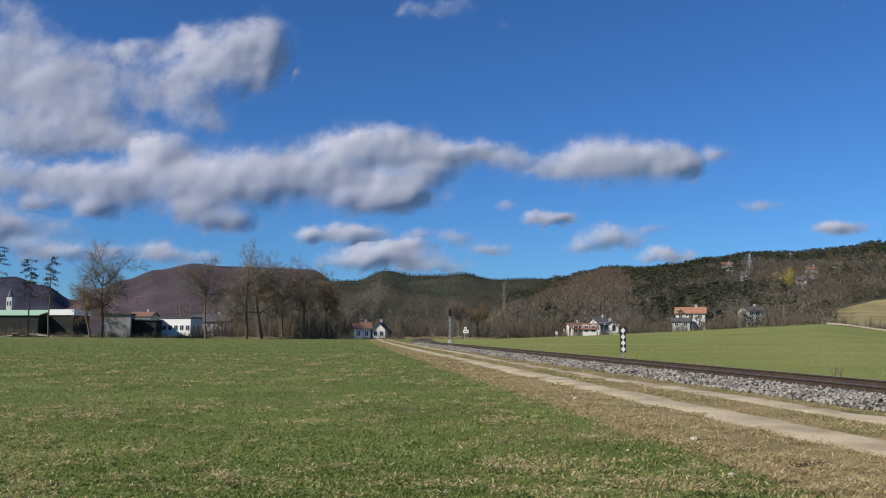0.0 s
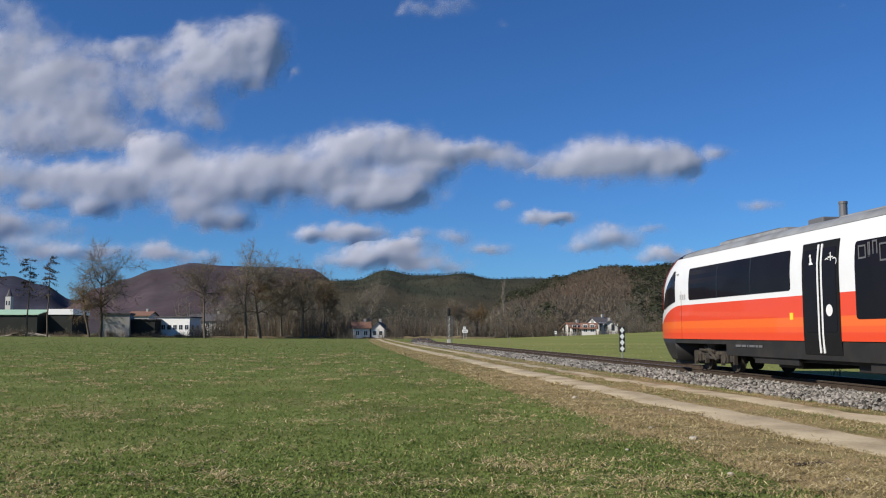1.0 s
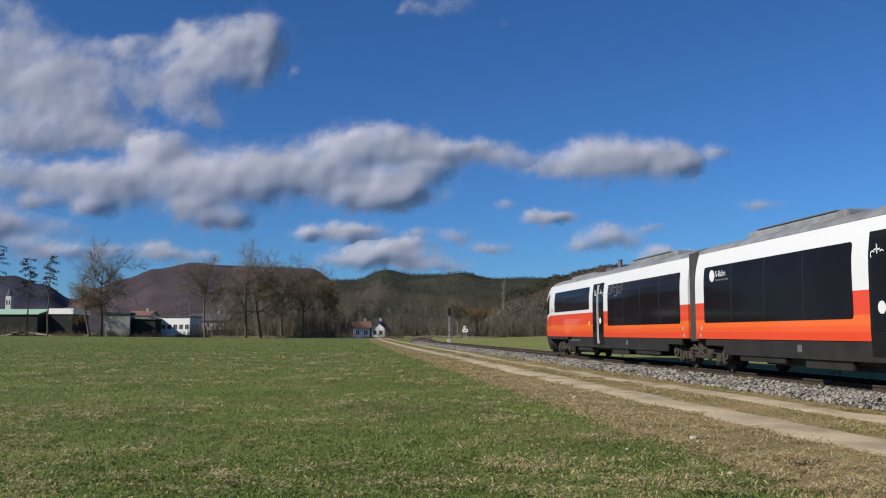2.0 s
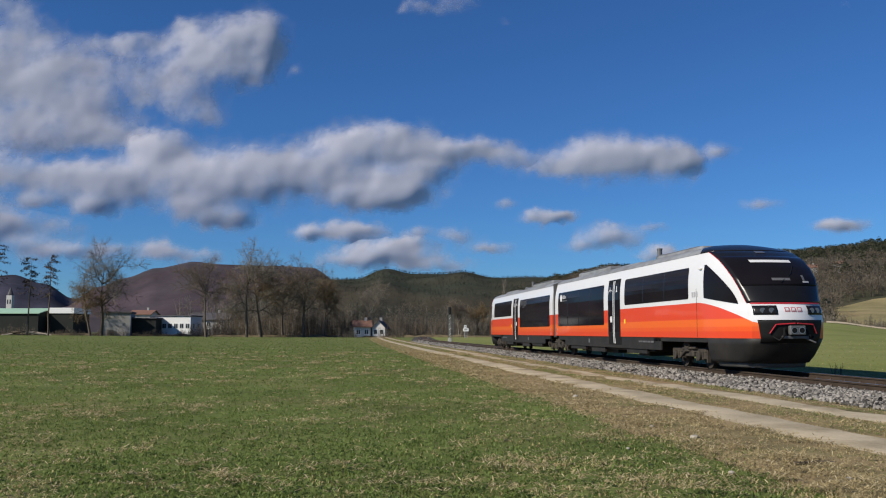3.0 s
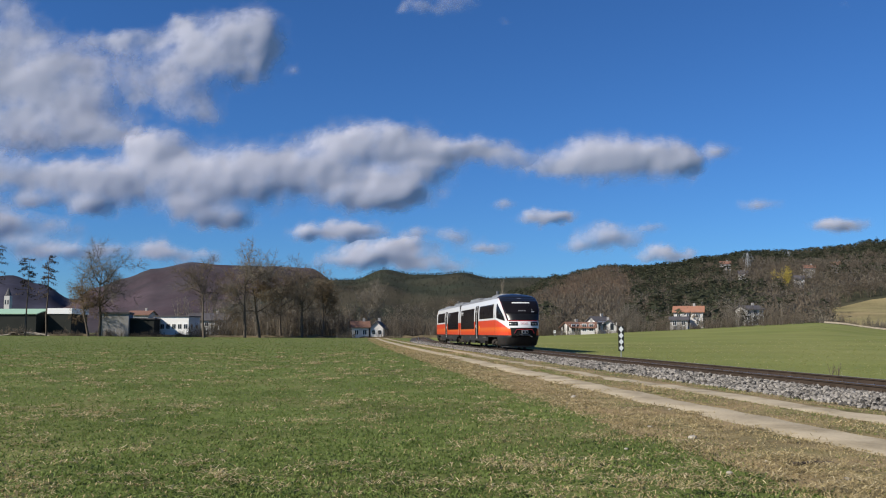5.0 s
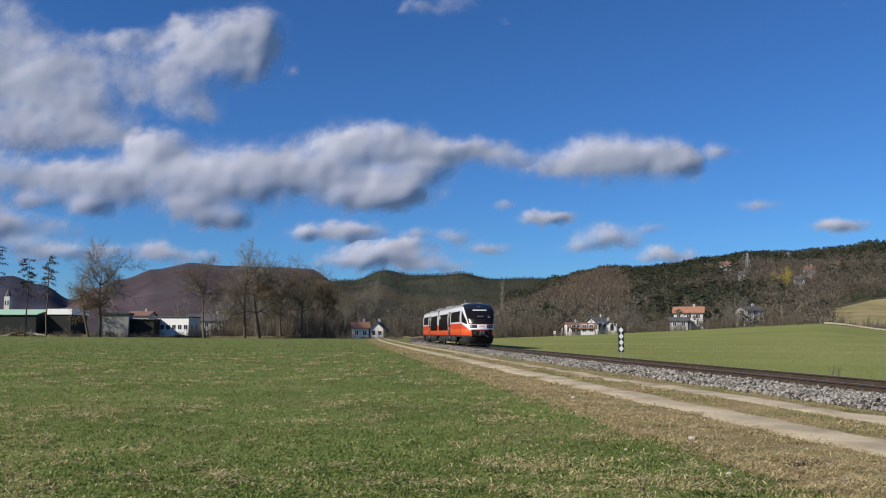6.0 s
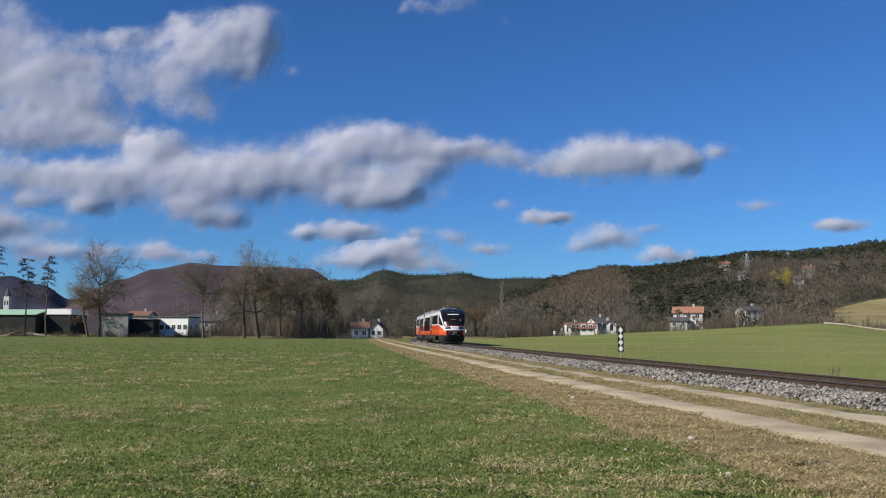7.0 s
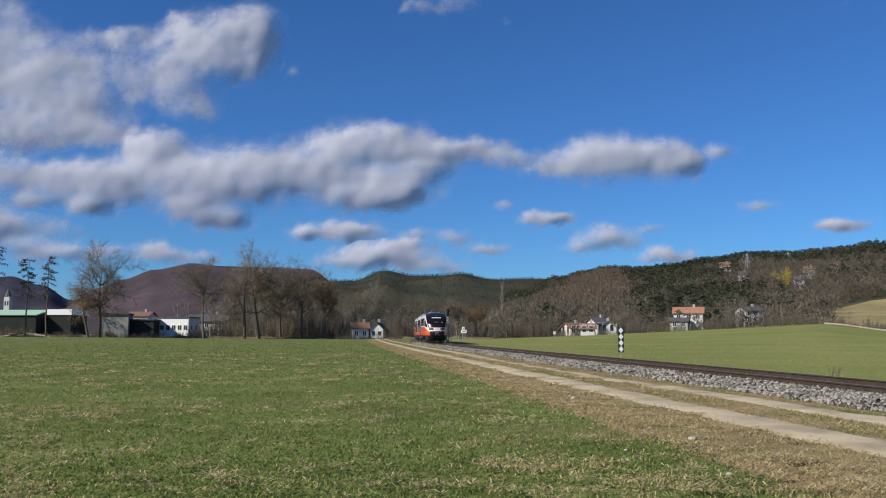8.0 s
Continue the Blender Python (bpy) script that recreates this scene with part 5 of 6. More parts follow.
# ---------------------------------------------------------------- buildings
PLASTER = material("plaster_white", (0.50, 0.485, 0.465), 0.9, vary=0.06, scale=0.4, second=(0.46, 0.44, 0.41), second_scale=0.3, second_at=0.62)
PLASTER_GREY = material("plaster_grey", (0.30, 0.29, 0.28), 0.9, vary=0.1, scale=0.4)
TILE_RED = material("roof_tiles_red", (0.17, 0.088, 0.06), 0.85, vary=0.2, scale=0.8, fine=8)
TILE_ORANGE = material("roof_tiles_orange", (0.30, 0.14, 0.085), 0.85, vary=0.15, scale=0.8, fine=8)
TILE_DARK = material("roof_tiles_dark", (0.07, 0.065, 0.07), 0.8, vary=0.2, scale=0.8, fine=8)
SHEET_GREEN = material("roof_sheet_green", (0.30, 0.46, 0.33), 0.6, vary=0.08, scale=0.3)
WALL_DARK = material("hall_dark", (0.030, 0.032, 0.029), 0.9, vary=0.15, scale=0.3, spec=0.08)
PANE = material("window_dark", (0.03, 0.033, 0.04), 0.15, vary=0.2)
FRAME = material("window_white", (0.75, 0.75, 0.73), 0.6, vary=0.04)


def building(name, a, d, wide, deep, tall, rise, turn, wall, roof, label, storeys=2, bays=4, chimney=True, lift=0.0, flat=False):
    """House with gabled roof, eaves, framed windows on its front and gable sides, and a chimney."""
    h = empty(name, label, "house", group="houses round the field")
    x, y, z = at(a, d)
    h.matrix_basis = pose(x, y, z + lift, 0, 0, turn)
    w, q = wide / 2, deep / 2
    bm = bmesh.new()
    base = [(-w, -q), (w, -q), (w, q), (-w, q)]
    lo = [bm.verts.new((px, py, -2.5)) for px, py in base]
    hi = [bm.verts.new((px, py, tall)) for px, py in base]
    for i in range(4):
        bm.faces.new((lo[i], lo[(i + 1) % 4], hi[(i + 1) % 4], hi[i]))
    if not flat:
        r0, r1 = bm.verts.new((-w, 0, tall + rise)), bm.verts.new((w, 0, tall + rise))
        bm.faces.new((hi[1], hi[2], r1))
        bm.faces.new((hi[3], hi[0], r0))
    bmesh.ops.recalc_face_normals(bm, faces=bm.faces)
    part("wall", bm, wall, h)
    bm = bmesh.new()
    if flat:
        box(bm, -w - 0.3, w + 0.3, -q - 0.3, q + 0.3, tall, tall + rise, bevel=0.05)
    else:
        e = 0.5
        k = rise / q
        for s in (-1, 1):
            o = [(-w - e, s * (q + e), tall - e * k), (w + e, s * (q + e), tall - e * k), (w + e, 0, tall + rise), (-w - e, 0, tall + rise)]
            v0 = [bm.verts.new(c) for c in o]
            v1 = [bm.verts.new((c[0], c[1], c[2] + 0.22)) for c in o]
            bm.faces.new(v0)
            bm.faces.new(v1)
            for i in range(4):
                bm.faces.new((v0[i], v0[(i + 1) % 4], v1[(i + 1) % 4], v1[i]))
        bmesh.ops.recalc_face_normals(bm, faces=bm.faces)
    rf = part("roof", bm, roof, h)
    if chimney and not flat:
        part("chimney", boxes((w * 0.3, w * 0.3 + 0.7, -0.3, 0.4, tall + rise * 0.6, tall + rise + 1.0)), PLASTER_GREY, rf)
    for st in range(storeys):
        zc = 1.5 + st * (tall - 0.6) / max(1, storeys)
        for i in range(bays):
            xc = -w + wide * (i + 0.5) / bays
            fr = part("window", boxes((xc - 0.62, xc + 0.62, -q - 0.05, -q + 0.02, zc - 0.75, zc + 0.75)), FRAME, h)
            part("pane", boxes((xc - 0.5, xc - 0.04, -q - 0.07, -q - 0.03, zc - 0.62, zc + 0.62), (xc + 0.04, xc + 0.5, -q - 0.07, -q - 0.03, zc - 0.62, zc + 0.62)), PANE, fr)
        for s in (-1, 1):
            for yc in (-q * 0.45, q * 0.45):
                fr = part("window", boxes((s * w - 0.04, s * w + 0.04, yc - 0.6, yc + 0.6, zc - 0.7, zc + 0.7)), FRAME, h)
                part("pane", boxes((s * (w + 0.05) - 0.02, s * (w + 0.05) + 0.02, yc - 0.48, yc + 0.48, zc - 0.58, zc + 0.58)), PANE, fr)
    return h


def buildings():
    building("hall", -508, 268, 33, 16, 6.3, 1.5, 0, WALL_DARK, SHEET_GREEN, "long dark hall with a pale green sheet roof", storeys=0, chimney=False)
    building("hall", -424, 270, 7, 12, 6.4, 1.7, 0, WALL_DARK, FRAME, "dark hall with a white roof edge", storeys=0, chimney=False, flat=True)
    building("barn", -369, 240, 7.5, 9, 6.0, 0.5, 12, PLASTER_GREY, TILE_DARK, "grey rendered barn with a flat roof", storeys=0, flat=True)
    building("barn", -341, 243, 9, 8, 4.6, 0.4, 4, WALL_DARK, TILE_DARK, "low dark shed with a flat roof", storeys=0, flat=True)
    building("house", -340, 275, 6.5, 8, 6.4, 1.2, 0, PLASTER, TILE_RED, "house with a red tiled roof behind the sheds", bays=3)
    building("house", -300, 250, 10, 9, 4.2, 0.3, -4, FRAME, TILE_DARK, "long white house with a flat roof and dark windows", storeys=1, bays=6, flat=True, lift=1.3)
    building("house", -262, 275, 12, 9, 5.0, 2.0, 0, PLASTER_GREY, TILE_DARK, "grey house behind bare trees", bays=3)
    building("house", -92, 240, 4.4, 5, 3.0, 1.4, 8, PLASTER, TILE_RED, "small white house with a red roof among bare trees", storeys=1, bays=2)
    building("house", -71, 240.5, 5.0, 3.6, 2.7, 1.7, 82, PLASTER, TILE_DARK, "small white house among bare trees", storeys=1, bays=1)
    building("house", 150, 252, 4.6, 6, 2.1, 1.4, 20, PLASTER, TILE_RED, "white house with a brown tiled roof", bays=3)
    building("house", 167, 246, 3.8, 5, 1.9, 1.3, -12, PLASTER, TILE_RED, "white house with a brown tiled roof", bays=2)
    building("house", 179, 258, 5, 6, 3.1, 1.7, 25, PLASTER, TILE_DARK, "white house with a dark steep roof", bays=3)
    building("house", 190, 248, 3.4, 4.4, 2.0, 1.6, 80, PLASTER, TILE_DARK, "small white gabled house", bays=2)
    building("house", 282, 270, 8.5, 8, 4.7, 1.7, -18, PLASTER, TILE_ORANGE, "tall white house with an orange tiled roof", bays=3, lift=0.4)
    building("house", 271, 262, 5.0, 6, 2.4, 0.9, -18, PLASTER_GREY, TILE_DARK, "grey annex beside a tall house", storeys=1, bays=2, lift=0.4)
    building("house", 351, 285, 6.0, 7, 4.2, 1.2, 10, PLASTER, TILE_DARK, "pale house among bare bushes", bays=3, lift=0.8)
    for a, f, wd, roof_m, lab in ((325, 0.50, 11, TILE_RED, "house with pinkish roof on the hillside"), (421, 0.42, 10, TILE_RED, "house with a red roof on the hillside"), (409, 0.36, 8, TILE_DARK, "pale house on the hillside"), (452, 0.46, 9, TILE_RED, "house with a red roof on the hillside"), (345, 0.40, 8, TILE_DARK, "pale house on the hillside")):
        p = hill_point(RIDGE_RIGHT, 260, 1150, -4, 10, a, f)
        h = building("house", 0, 100, wd * 0.75, 7, 5, 2.2, -15, PLASTER_GREY, roof_m, lab, bays=2)
        h.matrix_basis = pose(p[0], p[1], p[2] + 1.5, 0, 0, -15)
    # church tower far behind the halls
    t = empty("church_tower", "white church tower with a dark cap, far away", "church")
    t.matrix_basis = pose(-493 * 0.62, 620, 0)
    part("wall", boxes((-1.9, 1.9, -1.9, 1.9, -2, 27)), PLASTER, t)
    bm = bmesh.new()
    bmesh.ops.create_cone(bm, cap_ends=True, segments=8, radius1=2.2, radius2=0.3, depth=5, matrix=Matrix.Translation((0, 0, 30)))
    part("roof", bm, TILE_DARK, t)
    for s in (-1, 1):
        part("window", boxes((s * 0.9 - 0.4, s * 0.9 + 0.4, -2.0, -1.88, 21, 24)), PANE, t)


buildings()

# ---------------------------------------------------------------- meadow and path on the right
MEADOW = material("tan_meadow", (0.26, 0.21, 0.11), 0.95, vary=0.2, scale=0.05, fine=0.8, second=(0.20, 0.175, 0.085), second_scale=0.03, spec=0.05)


def meadow():
    verts, faces = [], []
    na, nf = 24, 10
    for j in range(nf + 1):
        for i in range(na + 1):
            a = 440 + 180 * i / na
            f = 0.05 + (0.20 + 0.0005 * (a - 440)) * j / nf
            x, y, z = hill_point(RIDGE_RIGHT, 260, 1150, -4, 10, a, f)
            edge = min(i, j, na - i, nf - j)
            verts.append((x, y, z + (0.7 if edge else -1.0)))
    faces = [(j * (na + 1) + i, j * (na + 1) + i + 1, (j + 1) * (na + 1) + i + 1, (j + 1) * (na + 1) + i) for j in range(nf) for i in range(na)]
    tagged(grid_mesh("meadow", verts, faces, MEADOW, smooth=True), "dry tan meadow on the hillside", "meadow", kind="structure")


meadow()


def field_path():
    verts, faces = [], []
    for i in range(30):
        a = 436 + i * 6
        d = 236 - 0.4 * i
        for o in (-1.3, 1.3):
            x, y = a * (d + o) / 1000, d + o
            verts.append((x, y, ground_z(x, y) + (0.15 if o < 0 else 0.55)))
    faces = [(2 * i, 2 * i + 2, 2 * i + 3, 2 * i + 1) for i in range(29)]
    tagged(grid_mesh("field_path", verts, faces, GRAVEL), "pale path along the edge of the far field", "path", kind="structure")


field_path()

# ---------------------------------------------------------------- signals and posts
POST_GREY = material("galvanised_post", (0.38, 0.39, 0.39), 0.5, metal=0.6, vary=0.15, scale=4)
MAST_DARK = material("mast_paint", (0.10, 0.10, 0.10), 0.6, vary=0.2, scale=4)
SIGN_BLACK = material("sign_black", (0.012, 0.012, 0.012), 0.5, vary=0.1)
SIGN_WHITE = material("sign_white", (0.80, 0.80, 0.78), 0.5, vary=0.04)
CONCRETE = material("concrete", (0.40, 0.39, 0.37), 0.9, vary=0.15, scale=4, fine=30)
WOODEN = material("weathered_stake", (0.24, 0.20, 0.15), 0.9, vary=0.2, scale=5)


def diamond_board():
    b = empty("diamond_board", "black board with four white diamonds on a thin post", "railway sign")
    x, y = 9.68, 47.4
    b.matrix_basis = pose(x, y, FIELD - 0.05, 0, 0, 8)
    part("post", cyls(((0, 0.03, -0.3), (0, 0.03, 1.78), 0.03), seg=8), POST_GREY, b)
    part("board", boxes((-0.16, 0.16, -0.02, 0.0, 0.46, 1.80), bevel=0.008), SIGN_BLACK, b)
    for i in range(4):
        bm = bmesh.new()
        c = 0.63 + 0.332 * i
        pts = [(0, c - 0.165), (0.135, c), (0, c + 0.165), (-0.135, c)]
        f = [bm.verts.new((px, -0.028, pz)) for px, pz in pts]
        g = [bm.verts.new((px, -0.018, pz)) for px, pz in pts]
        bm.faces.new(f)
        for k in range(4):
            bm.faces.new((f[k], f[(k + 1) % 4], g[(k + 1) % 4], g[k]))
        bmesh.ops.recalc_face_normals(bm, faces=bm.faces)
        part("diamond", bm, SIGN_WHITE, b, "white diamond")


def signal_mast():
    m = empty("signal_mast", "tall railway signal on a pale lattice mast beside the track", "railway signal")
    x, y = 0.95, 124.0
    m.matrix_basis = pose(x, y, FIELD, 0, 0, 5)
    part("base", boxes((-0.24, 0.24, -0.22, 0.22, -0.2, 0.55), bevel=0.03), CONCRETE, m, "pale concrete base")
    for i, (px, py) in enumerate(((-0.15, -0.13), (0.15, -0.13), (0.15, 0.13), (-0.15, 0.13))):
        part("leg", boxes((px - 0.03, px + 0.03, py - 0.03, py + 0.03, 0.4, 4.0)), MAST_DARK, m)
    for i in range(9):
        z = 0.5 + 0.38 * i
        part("brace", cyls(((-0.15, -0.14, z), (0.15, -0.14, z + 0.36), 0.03), ((0.15, -0.14, z), (0.15, 0.14, z + 0.36), 0.025), seg=5), SIGN_WHITE if i % 2 else POST_GREY, m)
    head = part("signal_head", boxes((-0.21, 0.21, -0.2, 0.0, 3.85, 4.95), bevel=0.06), SIGN_BLACK, m, "black signal head")
    for z in (4.1, 4.4, 4.7):
        part("hood", cyls(((0, -0.2, z), (0, -0.36, z - 0.02), 0.10)), SIGN_BLACK, head)
    part("ladder", boxes((0.34, 0.37, 0.1, 0.14, 0.2, 3.9), (0.52, 0.55, 0.1, 0.14, 0.2, 3.9), *[(0.34, 0.55, 0.1, 0.13, 0.4 + 0.3 * i, 0.43 + 0.3 * i) for i in range(12)]), POST_GREY, m)


def small_sign(a, d, tall, wide, high, label):
    s = empty("line_sign", label, "railway sign", group="small signs beside the line")
    x, y, z = at(a, d)
    s.matrix_basis = pose(x, y, z, 0, 0, 4)
    part("post", cyls(((-wide * 0.25, 0.03, -0.3), (-wide * 0.25, 0.03, tall), 0.035), ((wide * 0.25, 0.03, -0.3), (wide * 0.25, 0.03, tall), 0.035), seg=7), POST_GREY, s)
    part("plate", boxes((-wide / 2, wide / 2, -0.02, 0.0, tall - high, tall), bevel=0.006), SIGN_WHITE, s, "white plate")
    part("mark", boxes((-wide * 0.3, wide * 0.3, -0.03, -0.018, tall - high * 0.62, tall - high * 0.38)), SIGN_BLACK, s)


def stake(x, y, tall, mat=WOODEN):
    s = tagged(new("stake"), "thin weathered stake standing in the grass", "stake", group="stakes in the field")
    bm = cyls(((0, 0, -0.2), (0, 0, tall * 0.94), 0.03), ((0, 0, tall * 0.93), (0, 0, tall), 0.022), seg=7)
    me = bpy.data.meshes.new("stake")
    bm.to_mesh(me)
    bm.free()
    me.materials.append(mat)
    s2 = new("stake", me)
    for key in ("label", "category", "group"):
        s2[key] = s[key]
    bpy.data.objects.remove(s)
    s2.matrix_basis = pose(x, y, ground_z(x, y), 0, 0, 0)


def log_pile():
    """Felled trunks and branches heaped at the field edge."""
    rng = random.Random(8)
    pile = empty("log_pile", "heap of felled trunks and branches at the field edge", "log pile")
    x, y, z = at(-472, 235)
    pile.matrix_basis = pose(x, y, z)
    for i in range(16):
        cx, cz = rng.uniform(-5.5, 5.5), rng.uniform(0.1, 1.3)
        a, tilt, ln = rng.uniform(-0.5, 0.5), rng.uniform(-0.18, 0.18), rng.uniform(1.2, 2.8)
        d = Vector((math.cos(a), math.sin(a), tilt)).normalized() * ln
        c = Vector((cx, rng.uniform(-0.8, 0.8), cz * (1 - abs(cx) / 9)))
        part("log", cyls((c - d, c + d, rng.uniform(0.14, 0.3), rng.uniform(0.08, 0.16)), seg=8), BARK_PALE if i % 3 else BARK, pile)


log_pile()
diamond_board()
signal_mast()
small_sign(26, 205, 2.3, 1.3, 0.7, "small white sign on two posts by the line")
small_sign(25.4, 206, 3.0, 0.6, 0.6, "small white sign plate on a post")
small_sign(129, 225, 1.5, 0.55, 0.7, "small white sign plate in the field")
for px_, py_, tl_ in ((8.4, 110.0, 1.0), (30.8, 228.0, 1.7), (16.3, 218, 1.6), (3.2, 160.0, 1.2)):
    stake(px_, py_, tl_)


def pylon(a, f, tall):
    """Lattice power pylon with three pairs of arms."""
    p = hill_point(RIDGE_RIGHT, 260, 1150, -4, 10, a, f)
    t = empty("power_pylon", "grey lattice power pylon above the hillside wood", "pylon", group="power pylons")
    t.matrix_basis = pose(*p, 0, 0, 20)
    bm = bmesh.new()
    for sx in (-1, 1):
        for sy in (-1, 1):
            cyl(bm, (sx * 2.2, sy * 2.2, -1), (sx * 0.35, sy * 0.35, tall), 0.16, 0.1, seg=5)
    n = 9
    for i in range(n):
        z0, z1 = tall * i / n, tall * (i + 1) / n
        r0, r1 = 2.2 - 1.85 * i / n, 2.2 - 1.85 * (i + 1) / n
        for s in (-1, 1):
            cyl(bm, (-r0, s * r0, z0), (r1, s * r1, z1), 0.09, seg=4)
            cyl(bm, (r0, s * r0, z0), (-r1, s * r1, z1), 0.09, seg=4)
            cyl(bm, (s * r0, -r0, z0), (s * r1, r1, z1), 0.09, seg=4)
    part("tower", bm, POST_GREY, t)
    for z, w in ((0.66, 4.2), (0.80, 5.2), (0.93, 3.6)):
        bm = bmesh.new()
        for s in (-1, 1):
            cyl(bm, (0, 0, tall * z), (s * w, 0, tall * z + 0.2), 0.14, 0.07, seg=5)
            cyl(bm, (0, 0, tall * z + 1.4), (s * w, 0, tall * z + 0.2), 0.10, 0.06, seg=5)
            cyl(bm, (s * w * 0.95, 0, tall * z + 0.2), (s * w * 0.95, 0, tall * z - 1.4), 0.09, seg=5)
        part("arm", bm, POST_GREY, t)


pylon(351, 0.45, 17)
pylon(398, 0.71, 14)

# ---------------------------------------------------------------- grass, stones and straw
def leaf_material(name, colour, through_, vary):
    m = material(name, colour, 0.7, vary=0.2, scale=0.6, fine=3, island=vary, spec=0.25)
    n, l = m.node_tree.nodes, m.node_tree.links
    tr = n.new("ShaderNodeBsdfTranslucent")
    tr.inputs["Color"].default_value = (*through_, 1)
    mix = n.new("ShaderNodeMixShader")
    mix.inputs[0].default_value = 0.35
    l.new(n["Principled BSDF"].outputs[0], mix.inputs[1])
    l.new(tr.outputs[0], mix.inputs[2])
    l.new(mix.outputs[0], n["Material Output"].inputs["Surface"])
    return m


BLADE = leaf_material("crop_blade", (0.138, 0.186, 0.048), (0.188, 0.248, 0.056), 0.28)
BLADE_PALE = leaf_material("crop_blade_pale", (0.215, 0.225, 0.070), (0.26, 0.27, 0.07), 0.12)
STRAW_BROWN = leaf_material("withered_grass", (0.40, 0.32, 0.165), (0.32, 0.25, 0.12), 0.18)
STRAW = leaf_material("dry_straw", (0.54, 0.45, 0.27), (0.40, 0.32, 0.17), 0.3)


def blades(name, xy, z, height, width, mats, share, label, category, seed, per=5, flat=0.25, least=0.1):
    """Tufts of narrow leaves; width grows with the distance from the eye's side of the field."""
    rng = np.random.default_rng(seed)
    n = len(xy) * per
    base = np.repeat(np.column_stack((xy, z)), per, axis=0) + np.column_stack((rng.normal(0, 0.022, (n, 2)), np.zeros(n)))
    h = np.repeat(height, per) * rng.uniform(0.5, 1.25, n)
    w = np.repeat(width, per) * rng.uniform(0.7, 1.3, n)
    a = rng.uniform(0, 2 * np.pi, n)
    lean = rng.uniform(least, 1.0 + flat, n)
    tip = base + np.column_stack((np.cos(a) * lean * h, np.sin(a) * lean * h, h * np.clip(1.1 - 0.55 * lean, 0.10, 1)))
    mid = base * 0.45 + tip * 0.55 + np.column_stack((np.zeros((n, 2)), 0.18 * h))
    b = rng.uniform(0, 2 * np.pi, n)
    side = np.column_stack((np.cos(b), np.sin(b), np.zeros(n))) * w[:, None] * 0.5
    V = np.stack((base - side * 0.6, base + side * 0.6, mid + side, mid - side, tip), axis=1).reshape(-1, 3)
    k = np.arange(n)[:, None] * 5
    T = np.concatenate((k + (0, 1, 2), k + (0, 2, 3), k + (3, 2, 4)), axis=1).reshape(-1, 3)
    M = np.repeat((rng.random(n) < np.repeat(share, per)).astype(int), 3)
    return tagged(soup(name, V, T, mats, M), label, category, kind="stuff")


def lane_off(x, y):
    return x * math.cos(HEADING) - y * math.sin(HEADING), x * math.sin(HEADING) + y * math.cos(HEADING)


